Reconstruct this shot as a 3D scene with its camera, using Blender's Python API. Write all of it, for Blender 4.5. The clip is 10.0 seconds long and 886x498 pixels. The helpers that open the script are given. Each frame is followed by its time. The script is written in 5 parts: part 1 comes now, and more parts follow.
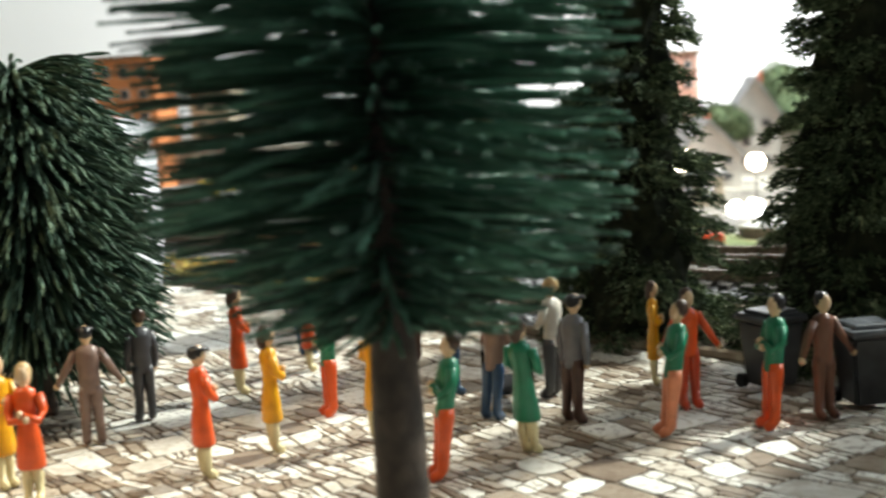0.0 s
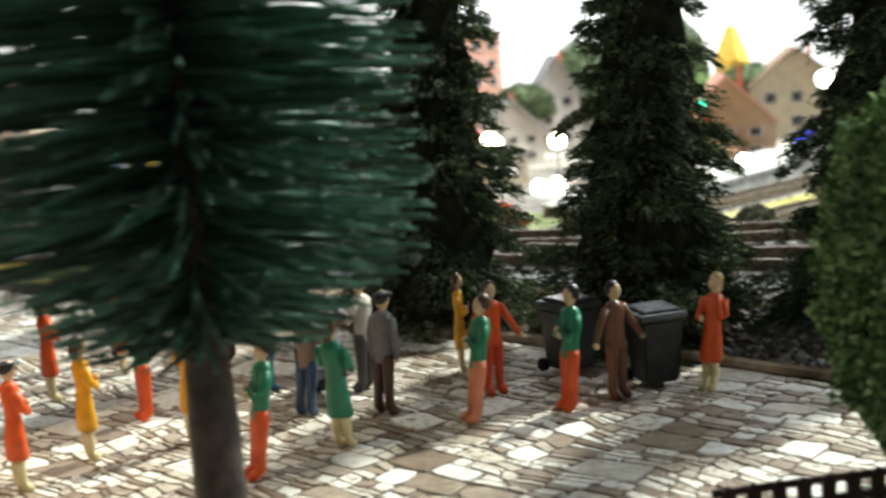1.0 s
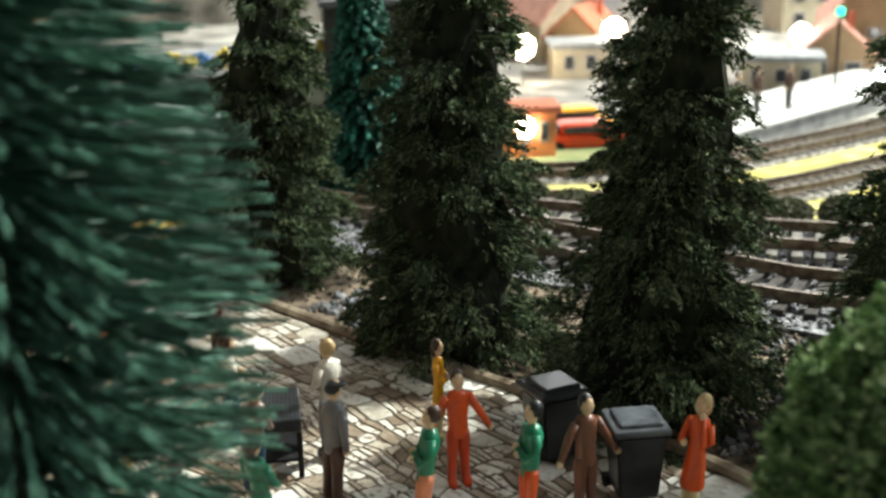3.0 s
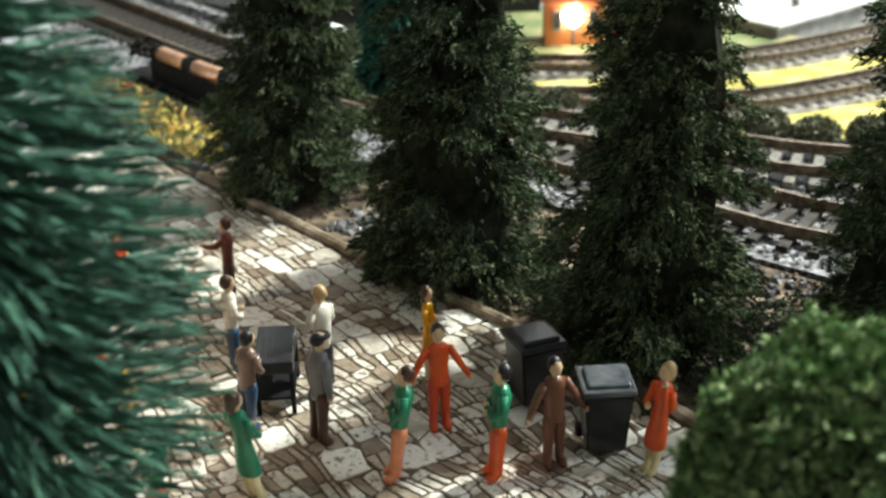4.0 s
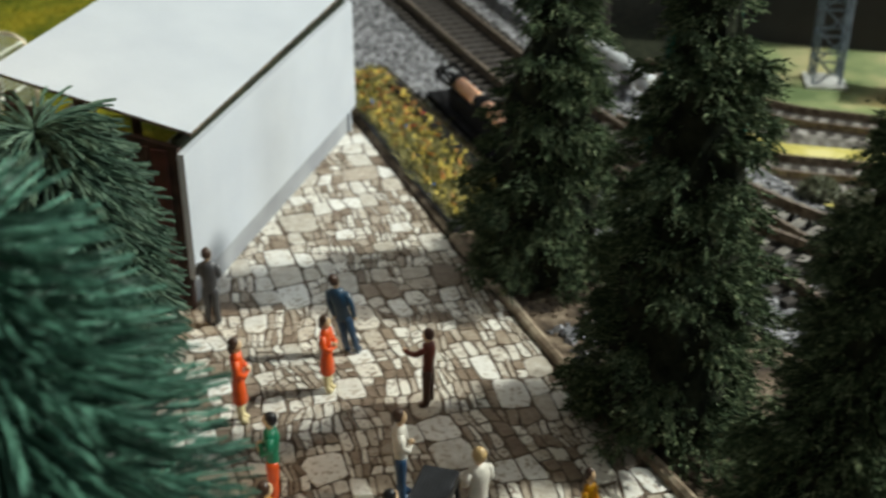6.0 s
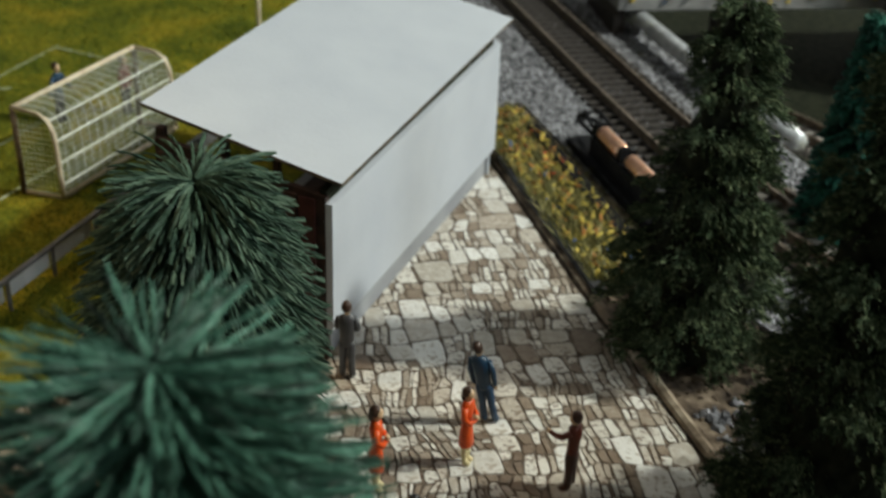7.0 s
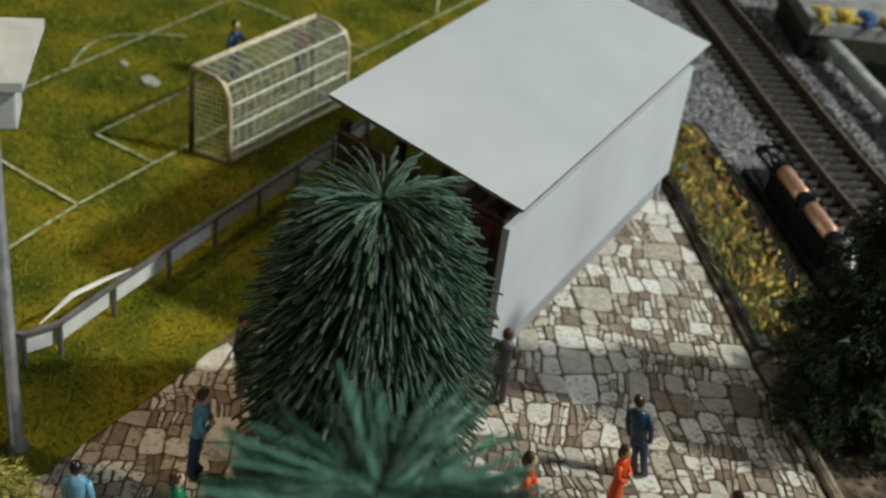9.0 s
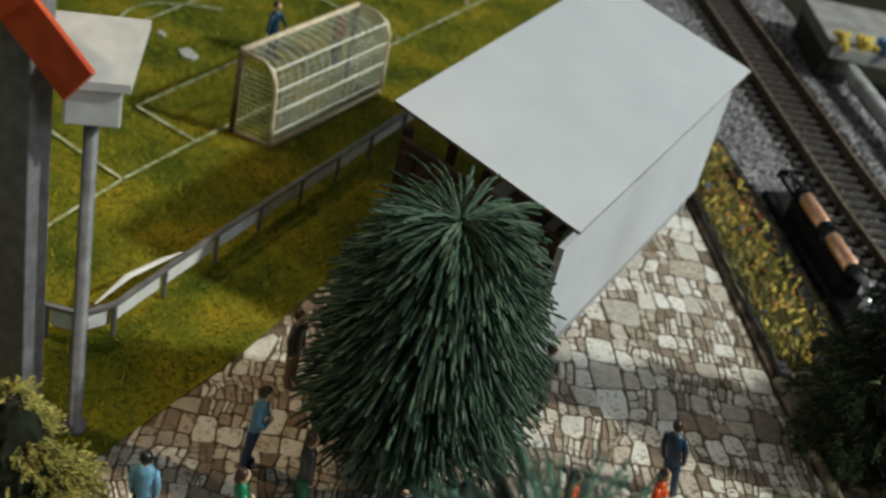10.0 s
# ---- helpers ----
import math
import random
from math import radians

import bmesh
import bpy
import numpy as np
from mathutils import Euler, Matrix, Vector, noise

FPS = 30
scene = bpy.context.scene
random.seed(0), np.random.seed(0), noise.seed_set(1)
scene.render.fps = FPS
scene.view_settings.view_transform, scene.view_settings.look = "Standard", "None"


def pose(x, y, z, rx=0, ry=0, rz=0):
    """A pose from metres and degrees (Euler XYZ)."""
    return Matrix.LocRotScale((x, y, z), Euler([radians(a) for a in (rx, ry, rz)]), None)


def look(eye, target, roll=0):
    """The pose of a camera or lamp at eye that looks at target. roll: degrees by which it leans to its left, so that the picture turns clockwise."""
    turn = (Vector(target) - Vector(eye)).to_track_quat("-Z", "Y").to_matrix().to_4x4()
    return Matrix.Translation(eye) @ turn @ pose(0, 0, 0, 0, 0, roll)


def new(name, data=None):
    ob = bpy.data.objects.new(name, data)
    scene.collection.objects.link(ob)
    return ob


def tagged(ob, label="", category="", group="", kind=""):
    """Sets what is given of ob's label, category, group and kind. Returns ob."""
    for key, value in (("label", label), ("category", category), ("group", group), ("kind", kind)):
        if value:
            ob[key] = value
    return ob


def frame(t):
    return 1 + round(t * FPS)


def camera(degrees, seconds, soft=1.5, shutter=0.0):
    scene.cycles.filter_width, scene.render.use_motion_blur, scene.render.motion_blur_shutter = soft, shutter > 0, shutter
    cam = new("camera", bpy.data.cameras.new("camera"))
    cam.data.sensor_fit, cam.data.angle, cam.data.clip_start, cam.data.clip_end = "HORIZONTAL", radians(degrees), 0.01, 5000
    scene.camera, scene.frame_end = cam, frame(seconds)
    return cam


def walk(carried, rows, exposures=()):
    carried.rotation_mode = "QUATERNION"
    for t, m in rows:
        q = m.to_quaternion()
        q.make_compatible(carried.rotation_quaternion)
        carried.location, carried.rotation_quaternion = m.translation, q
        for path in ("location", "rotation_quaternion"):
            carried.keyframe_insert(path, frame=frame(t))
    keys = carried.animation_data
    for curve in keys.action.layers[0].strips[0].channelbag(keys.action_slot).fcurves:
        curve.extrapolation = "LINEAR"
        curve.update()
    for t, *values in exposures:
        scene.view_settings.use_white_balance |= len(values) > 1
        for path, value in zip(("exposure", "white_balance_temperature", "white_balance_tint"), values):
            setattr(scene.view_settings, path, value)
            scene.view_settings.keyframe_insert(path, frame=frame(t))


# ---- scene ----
cam = camera(39.50, 10.0, soft=2.5, shutter=0.5)
cam.data.dof.use_dof = True
cam.data.dof.focus_distance = 0.22
cam.data.dof.aperture_fstop = 34.0
PATH = [
    (0, (0.05492, 0.05951, 0.05432), (0.02742, 0.35574, 0.01569), -3.22),
    (0.5, (0.05002, 0.05767, 0.05723), (0.04942, 0.35445, 0.01336), -3.18),
    (1, (0.05616, 0.05346, 0.05902), (0.07344, 0.34923, 0.01190), -3.90),
    (1.5, (0.05956, 0.05793, 0.06250), (0.08533, 0.35163, 0.00703), -4.53),
    (2, (0.07630, 0.06189, 0.07017), (0.08526, 0.35589, 0.01116), -4.88),
    (2.2, (0.07543, 0.06789, 0.07913), (0.07906, 0.36051, 0.01307), -2.77),
    (3.5, (0.09722, 0.08376, 0.10156), (0.06433, 0.36290, -0.00332), -1.83),
    (4, (0.10327, 0.08400, 0.11553), (0.06238, 0.35333, -0.01012), -1.23),
    (4.5, (0.11454, 0.09676, 0.12774), (0.06040, 0.35647, -0.01234), -0.78),
    (5, (0.11987, 0.10764, 0.13407), (0.04374, 0.35738, -0.01369), -0.38),
    (5.5, (0.12323, 0.11798, 0.14056), (0.01946, 0.35998, -0.00321), -0.05),
    (6, (0.12570, 0.11876, 0.14965), (0.00280, 0.35208, 0.00662), -0.02),
    (6.2, (0.12210, 0.11889, 0.14921), (-0.00695, 0.34857, 0.00571), 0.13),
    (7.3, (0.10225, 0.12746, 0.16088), (-0.04172, 0.34798, 0.01720), 2.79),
    (7.5, (0.10024, 0.12846, 0.16216), (-0.04629, 0.34642, 0.01717), 3.04),
    (8, (0.09376, 0.13189, 0.16090), (-0.06008, 0.34252, 0.01268), 3.93),
    (8.5, (0.08773, 0.13419, 0.15937), (-0.07045, 0.33851, 0.00694), 5.57),
    (9, (0.08556, 0.12899, 0.16558), (-0.07206, 0.33147, 0.01016), 7.85),
    (9.5, (0.07642, 0.12396, 0.16681), (-0.07508, 0.32848, 0.00800), 11.39),
    (10, (0.06837, 0.11336, 0.17493), (-0.07640, 0.32034, 0.01307), 14.01),
]
walk(cam, [(t, look(eye, target, roll)) for t, eye, target, roll in PATH], [(0.0, 0.95), (1.0, 0.86), (2.2, 0.96), (3.5, 0.98), (4.5, 0.88), (5.5, 0.44), (7.5, -0.36), (10.0, -0.38)])

# ---- light ----
world = bpy.data.worlds.new("room_air")
world.use_nodes = True
world.node_tree.nodes["Background"].inputs[0].default_value = (0.9, 0.95, 1.0, 1)
world.node_tree.nodes["Background"].inputs[1].default_value = 0.02
scene.world = world


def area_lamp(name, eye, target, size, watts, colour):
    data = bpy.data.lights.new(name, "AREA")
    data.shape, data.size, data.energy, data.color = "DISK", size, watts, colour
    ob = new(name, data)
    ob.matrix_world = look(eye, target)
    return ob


KEY = area_lamp("spot_lamp", (0.72, 0.83, 0.88), (0.0, 0.33, 0.0), 0.07, 16.6, (0.95, 0.98, 0.88))
# soft fill added from the right, no such lamp is known
FILL = area_lamp("side_fill_lamp", (1.25, 0.46, 0.80), (0.05, 0.28, 0.0), 0.5, 5.6, (0.84, 0.95, 1.0))
WARM = bpy.data.lights.new("warm_spot_lamp", "SPOT")
WARM.energy, WARM.color, WARM.shadow_soft_size, WARM.spot_size, WARM.spot_blend = 12.0, (1.0, 0.74, 0.42), 0.03, radians(19.0), 0.9
new("warm_spot_lamp", WARM).matrix_world = look((-0.50, 0.02, 0.78), (-0.105, 0.215, 0.0))
# unseen lamp added to lift the north wall to white
WASH = area_lamp("wall_fill_lamp", (0.3, 1.12, 0.50), (0.28, 1.55, 0.25), 0.7, 5.2, (0.95, 0.98, 1.0))


# ---- materials ----
def mat(name, colours, scale=400.0, rough=0.7, metal=0.0, bump=0.0, bump_scale=None, island=False, random_object=False,
        detail=4.0, spread=(0.35, 0.65), spec=0.4, emit=0.0, amount=0.5, speck=None, speck_scale=1500.0):
    """colours: two to four tones mixed by noise, and where asked by a random value for each piece."""
    m = bpy.data.materials.new(name)
    m.use_nodes = True
    nt = m.node_tree
    bsdf = nt.nodes["Principled BSDF"]
    co = nt.nodes.new("ShaderNodeTexCoord")
    noise_a = nt.nodes.new("ShaderNodeTexNoise")
    noise_a.inputs["Scale"].default_value, noise_a.inputs["Detail"].default_value = scale, detail
    nt.links.new(co.outputs["Object"], noise_a.inputs["Vector"])
    ramp = nt.nodes.new("ShaderNodeValToRGB")
    ramp.color_ramp.interpolation = "LINEAR"
    el = ramp.color_ramp.elements
    while len(el) < len(colours):
        el.new(0.5)
    for i, c in enumerate(colours):
        el[i].position = spread[0] + (spread[1] - spread[0]) * i / max(1, len(colours) - 1)
        el[i].color = (*c, 1)
    value = noise_a.outputs["Fac"]
    if island or random_object:
        src = nt.nodes.new("ShaderNodeNewGeometry" if island else "ShaderNodeObjectInfo")
        mix = nt.nodes.new("ShaderNodeMix")
        mix.inputs[0].default_value = amount
        nt.links.new(noise_a.outputs["Fac"], mix.inputs[2])
        nt.links.new(src.outputs["Random Per Island" if island else "Random"], mix.inputs[3])
        value = mix.outputs[0]
    nt.links.new(value, ramp.inputs[0])
    out = ramp.outputs[0]
    if speck:
        n2 = nt.nodes.new("ShaderNodeTexNoise")
        n2.inputs["Scale"].default_value, n2.inputs["Detail"].default_value = speck_scale, 5.0
        nt.links.new(co.outputs["Object"], n2.inputs["Vector"])
        r2 = nt.nodes.new("ShaderNodeValToRGB")
        r2.color_ramp.elements[0].position, r2.color_ramp.elements[1].position = 0.54, 0.66
        nt.links.new(n2.outputs["Fac"], r2.inputs[0])
        m2 = nt.nodes.new("ShaderNodeMix")
        m2.data_type = "RGBA"
        nt.links.new(r2.outputs[0], m2.inputs[0])
        nt.links.new(out, m2.inputs[6])
        m2.inputs[7].default_value = (*speck, 1)
        out = m2.outputs[2]
    nt.links.new(out, bsdf.inputs["Base Color"])
    bsdf.inputs["Roughness"].default_value, bsdf.inputs["Metallic"].default_value = rough, metal
    bsdf.inputs["Specular IOR Level"].default_value = spec
    if emit:
        nt.links.new(out, bsdf.inputs["Emission Color"])
        bsdf.inputs["Emission Strength"].default_value = emit
    if bump:
        nb = nt.nodes.new("ShaderNodeTexNoise")
        nb.inputs["Scale"].default_value, nb.inputs["Detail"].default_value = bump_scale or scale * 2, 6.0
        nt.links.new(co.outputs["Object"], nb.inputs["Vector"])
        bp = nt.nodes.new("ShaderNodeBump")
        bp.inputs["Strength"].default_value, bp.inputs["Distance"].default_value = bump, 0.0006
        nt.links.new(nb.outputs["Fac"], bp.inputs["Height"])
        nt.links.new(bp.outputs[0], bsdf.inputs["Normal"])
    return m


def paint(name, c, rough=0.35, vary=0.2, spec=0.5):
    dark = tuple(v * (1 - vary) for v in c)
    return mat(name, (dark, c), 500.0, rough, bump=0.15, bump_scale=900.0, spec=spec)


STONE_TONES = ((0.17, 0.12, 0.085), (0.33, 0.265, 0.20), (0.53, 0.47, 0.39), (0.78, 0.75, 0.68))
M_STONE = mat("printed_flagstone", STONE_TONES, 420.0, 0.45, random_object=True, spread=(0.12, 0.68), bump=0.35, bump_scale=900.0, amount=0.68, speck=(0.22, 0.16, 0.115), speck_scale=800.0)
M_STONE_I = mat("printed_flagstone_far", STONE_TONES, 420.0, 0.45, island=True, spread=(0.12, 0.68), bump=0.35, bump_scale=900.0, amount=0.68, speck=(0.22, 0.16, 0.115), speck_scale=800.0)
SLAB_TONES = ((0.42, 0.37, 0.30), (0.64, 0.61, 0.55), (0.83, 0.815, 0.77))
M_SLAB = mat("pale_flagstone", SLAB_TONES, 420.0, 0.45, random_object=True, spread=(0.2, 0.6), bump=0.35, bump_scale=900.0, speck=(0.46, 0.40, 0.32), speck_scale=800.0)
M_SLAB_I = mat("pale_flagstone_far", SLAB_TONES, 420.0, 0.45, island=True, spread=(0.2, 0.6), bump=0.35, bump_scale=900.0, speck=(0.46, 0.40, 0.32), speck_scale=800.0)
M_MORTAR = mat("brown_joint", ((0.070, 0.050, 0.037), (0.19, 0.145, 0.105)), 500.0, 0.85)
M_GRASS_BED = mat("turf_mat", ((0.07, 0.095, 0.010), (0.17, 0.175, 0.015), (0.32, 0.25, 0.02)), 45.0, 0.95, bump=0.8, bump_scale=1500.0, speck=(0.07, 0.10, 0.01), speck_scale=900.0, spec=0.1)
M_GRASS = mat("turf_fibre", ((0.07, 0.115, 0.013), (0.20, 0.215, 0.020), (0.43, 0.37, 0.028)), 38.0, 0.8, island=True, amount=0.5, spread=(0.25, 0.75), spec=0.15)
M_LINE = mat("chalk_line", ((0.16, 0.20, 0.06), (0.40, 0.44, 0.26), (0.58, 0.62, 0.45)), 500.0, 0.9)
M_EARTH = mat("brown_earth", ((0.035, 0.024, 0.016), (0.10, 0.072, 0.048), (0.27, 0.21, 0.15)), 160.0, 0.95, bump=0.9, bump_scale=600.0)
M_KERB = mat("tan_kerb", ((0.10, 0.07, 0.045), (0.26, 0.20, 0.14), (0.50, 0.42, 0.31)), 130.0, 0.85, bump=0.8, bump_scale=500.0)
M_BOARD = mat("scenery_board", ((0.16, 0.15, 0.13), (0.34, 0.32, 0.28), (0.46, 0.44, 0.39)), 35.0, 0.9, bump=0.6, bump_scale=500.0)
M_BALLAST = mat("grey_ballast", ((0.03, 0.03, 0.033), (0.16, 0.16, 0.17), (0.42, 0.42, 0.44)), 600.0, 0.85, bump=1.0, bump_scale=900.0)
M_GRAVEL = mat("grey_gravel", ((0.04, 0.04, 0.044), (0.17, 0.17, 0.18), (0.50, 0.50, 0.53)), 500.0, 0.7, island=True, spread=(0.1, 0.9), amount=0.8)
M_RUBBLE = mat("dark_rubble", ((0.03, 0.03, 0.032), (0.10, 0.10, 0.105), (0.34, 0.34, 0.36)), 500.0, 0.7, island=True, spread=(0.1, 0.95), amount=0.8)
M_RAIL = mat("rusty_rail", ((0.09, 0.065, 0.045), (0.24, 0.19, 0.14)), 500.0, 0.45, 0.6)
M_EDGING = mat("slate_edging", ((0.03, 0.031, 0.034), (0.10, 0.10, 0.105)), 260.0, 0.8, bump=0.5)
M_SLEEPER_GREY = mat("grey_sleeper", ((0.13, 0.12, 0.105), (0.30, 0.28, 0.25)), 400.0, 0.6, bump=0.3)
M_SLEEPER = mat("dark_sleeper", ((0.018, 0.015, 0.013), (0.06, 0.05, 0.042)), 500.0, 0.7)
M_CARD = mat("white_card", ((0.50, 0.53, 0.575), (0.54, 0.57, 0.61)), 60.0, 0.8, bump=0.12, bump_scale=900.0, spec=0.2)
M_CARD_EDGE = mat("burnt_card_edge", ((0.05, 0.035, 0.024), (0.24, 0.18, 0.12)), 160.0, 0.85)
M_PLINTH = mat("grey_plinth", ((0.27, 0.28, 0.30), (0.35, 0.36, 0.38)), 80.0, 0.8, bump=0.15)
M_DARKWOOD = mat("dark_brown_wood", ((0.018, 0.009, 0.006), (0.06, 0.028, 0.018)), 300.0, 0.7, bump=0.4)
M_RED_WINE = mat("wine_red_paint", ((0.04, 0.010, 0.008), (0.075, 0.018, 0.014)), 300.0, 0.5)
M_BARK = mat("dark_trunk", ((0.022, 0.016, 0.012), (0.07, 0.052, 0.04)), 350.0, 0.55, bump=0.6)
M_BRUSH_A = mat("bristle_green", ((0.014, 0.044, 0.028), (0.036, 0.105, 0.070), (0.11, 0.27, 0.19)), 60.0, 0.5, island=True, spread=(0.2, 0.85), spec=0.4, amount=0.75, bump=0.5, bump_scale=1500.0)
M_BRUSH_B = mat("bristle_dark_green", ((0.022, 0.050, 0.032), (0.048, 0.094, 0.060), (0.11, 0.17, 0.115)), 60.0, 0.62, spec=0.25, island=True, spread=(0.2, 0.85), amount=0.75, bump=0.5, bump_scale=1500.0)
M_TEAL = mat("teal_foliage", ((0.005, 0.06, 0.04), (0.02, 0.16, 0.11)), 90.0, 0.6, island=True)
M_FIR = mat("fir_flock", ((0.022, 0.040, 0.020), (0.075, 0.110, 0.055), (0.34, 0.39, 0.22)), 330.0, 0.75, island=True, spread=(0.26, 0.84), amount=0.42, spec=0.15)
# near-black colour for deep shade: crown cores, roof gap, underpass
M_SHADE_BLACK = mat("shade_black", ((0.010, 0.012, 0.008), (0.030, 0.034, 0.020)), 300.0, 0.95, bump=0.6, spec=0.1)
M_BUSH = mat("bush_flock", ((0.045, 0.105, 0.034), (0.165, 0.29, 0.10), (0.52, 0.64, 0.36)), 300.0, 0.8, island=True, spread=(0.2, 0.85), amount=0.65, spec=0.25)
M_HEDGE = mat("grey_green_hedge_flock", ((0.08, 0.09, 0.05), (0.19, 0.20, 0.13), (0.36, 0.36, 0.28)), 300.0, 0.85, island=True, spread=(0.2, 0.85), amount=0.65)
M_OLIVE = mat("olive_bush_flock", ((0.11, 0.11, 0.022), (0.32, 0.29, 0.065), (0.58, 0.50, 0.16)), 250.0, 0.85, island=True, spread=(0.2, 0.85), amount=0.65)
M_YELLOW_FIELD = mat("yellow_grass", ((0.30, 0.26, 0.06), (0.50, 0.44, 0.12), (0.62, 0.56, 0.24)), 90.0, 0.95, bump=0.8, bump_scale=900.0)
M_GREEN_FIELD = mat("green_grass", ((0.09, 0.13, 0.05), (0.19, 0.23, 0.10), (0.34, 0.31, 0.16)), 45.0, 0.95, bump=0.8, bump_scale=900.0)
M_FAR_BED = mat("grey_brown_ballast", ((0.12, 0.11, 0.10), (0.26, 0.24, 0.215), (0.42, 0.40, 0.37)), 350.0, 0.9, bump=0.9, bump_scale=700.0)
M_TOWN = mat("grey_town_paving", ((0.10, 0.095, 0.088), (0.20, 0.19, 0.175), (0.30, 0.285, 0.26)), 60.0, 0.85, bump=0.3)
M_ROAD = mat("grey_roadway", ((0.20, 0.20, 0.20), (0.33, 0.33, 0.32)), 150.0, 0.85, bump=0.3)
M_BLACK = mat("black_plastic", ((0.007, 0.007, 0.008), (0.018, 0.018, 0.020)), 300.0, 0.65, spec=0.1)
M_BIN = mat("black_bin_plastic", ((0.010, 0.011, 0.013), (0.026, 0.028, 0.032)), 300.0, 0.28)
# lid lightened to grey to paint in the lamp's reflection
M_LID_SHEEN = mat("lid_plastic_sheen", ((0.05, 0.055, 0.065), (0.13, 0.14, 0.155)), 260.0, 0.24)
M_COPPER = mat("copper_coil", ((0.78, 0.40, 0.25), (0.93, 0.58, 0.40)), 500.0, 0.32, 0.75)
M_STEEL = mat("grey_steel", ((0.30, 0.31, 0.32), (0.52, 0.53, 0.54)), 300.0, 0.35, 0.7)
M_PIPE = mat("pale_pipe_metal", ((0.46, 0.48, 0.50), (0.74, 0.76, 0.78)), 220.0, 0.32, 0.3, bump=0.3)
M_MAST = mat("blue_grey_mast_paint", ((0.07, 0.10, 0.13), (0.14, 0.18, 0.22)), 200.0, 0.6)
M_CREAM = mat("cream_plastic", ((0.62, 0.50, 0.34), (0.80, 0.70, 0.52)), 300.0, 0.5)
# brown is the goal post's shaded side put into its colour
M_POST_SHADED = mat("shaded_post_brown", ((0.10, 0.06, 0.035), (0.30, 0.20, 0.12)), 300.0, 0.6)
M_NET = mat("white_net", ((0.60, 0.62, 0.52), (0.82, 0.84, 0.76)), 400.0, 0.6)
M_GREY_PAINT = mat("grey_paint", ((0.12, 0.12, 0.125), (0.20, 0.20, 0.21)), 300.0, 0.5)
M_LIGHT_GREY = mat("pale_grey_paint", ((0.48, 0.49, 0.48), (0.58, 0.59, 0.58)), 250.0, 0.55)
M_SIGN_RED = mat("red_paint_worn", ((0.50, 0.05, 0.01), (0.68, 0.10, 0.02)), 200.0, 0.5)
M_WHITE = mat("white_board", ((0.74, 0.76, 0.78), (0.86, 0.87, 0.88)), 200.0, 0.5)
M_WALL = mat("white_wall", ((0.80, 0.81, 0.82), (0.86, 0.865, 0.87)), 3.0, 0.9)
# unseen walls, kept dark only to cut the bounced light
M_WALL_SIDE = mat("low_bounce_wall", ((0.13, 0.13, 0.135), (0.18, 0.18, 0.185)), 3.0, 0.9)
# ceiling is out of view, its grey limits light thrown back down
M_CEIL = mat("low_bounce_ceiling", ((0.40, 0.40, 0.39), (0.46, 0.46, 0.45)), 3.0, 0.9)
M_FLOOR = mat("grey_carpet", ((0.12, 0.12, 0.13), (0.18, 0.18, 0.19)), 40.0, 0.95)
M_WARM = mat("warm_globe", ((1.0, 0.80, 0.52), (1.0, 0.86, 0.62)), 30.0, 0.4, emit=22.0)
M_COOL = mat("cool_globe", ((1.0, 0.97, 0.90), (1.0, 0.98, 0.94)), 30.0, 0.4, emit=16.0)
M_BLUE_SIGN = mat("lit_blue_sign", ((0.05, 0.08, 0.9), (0.08, 0.12, 1.0)), 30.0, 0.4, emit=1.6)
M_GREEN_SIG = mat("green_signal_glass", ((0.02, 0.75, 0.42), (0.05, 0.85, 0.5)), 30.0, 0.3, emit=1.2)
M_PLATFORM = mat("white_platform", ((0.52, 0.52, 0.50), (0.64, 0.64, 0.62)), 80.0, 0.7)
M_GLASS_DARK = mat("dark_window_glass", ((0.03, 0.035, 0.04), (0.06, 0.065, 0.07)), 100.0, 0.1)
WALLS = {k: mat("wall_" + k, (tuple(v * 0.8 for v in c), c), 120.0, 0.8, bump=0.3) for k, c in dict(
    pink=(0.55, 0.30, 0.23), cream=(0.52, 0.46, 0.34), tan=(0.36, 0.25, 0.15), orange=(0.70, 0.26, 0.10), white=(0.52, 0.50, 0.47), grey=(0.38, 0.38, 0.38), yellow=(0.72, 0.46, 0.08), dark=(0.03, 0.028, 0.027)).items()}
ROOFS = {k: mat("roof_" + k, (tuple(v * 0.7 for v in c), c), 200.0, 0.8, bump=0.5) for k, c in dict(
    pink=(0.62, 0.32, 0.25), grey=(0.30, 0.31, 0.32), dark=(0.10, 0.10, 0.11), red=(0.52, 0.16, 0.09), brown=(0.22, 0.14, 0.09)).items()}
SKIN = paint("skin_paint", (0.72, 0.50, 0.30))
PALE_LEG = paint("cream_paint", (0.78, 0.66, 0.36))
C = {k: paint(k + "_paint", c) for k, c in dict(
    orange=(0.80, 0.10, 0.012), red=(0.62, 0.06, 0.01), salmon=(0.82, 0.28, 0.14), green=(0.012, 0.20, 0.10), yellow=(0.82, 0.38, 0.004), brown=(0.16, 0.06, 0.03), maroon=(0.16, 0.035, 0.02),
    darkbrown=(0.075, 0.032, 0.02), grey=(0.17, 0.165, 0.175), charcoal=(0.06, 0.06, 0.065), navy=(0.012, 0.05, 0.10), jeans=(0.018, 0.06, 0.13), white=(0.72, 0.68, 0.60), black=(0.010, 0.010, 0.012),
    hair=(0.06, 0.03, 0.018), blond=(0.55, 0.38, 0.18), sky=(0.16, 0.38, 0.55), taupe=(0.22, 0.14, 0.11), olive=(0.10, 0.085, 0.06)).items()}


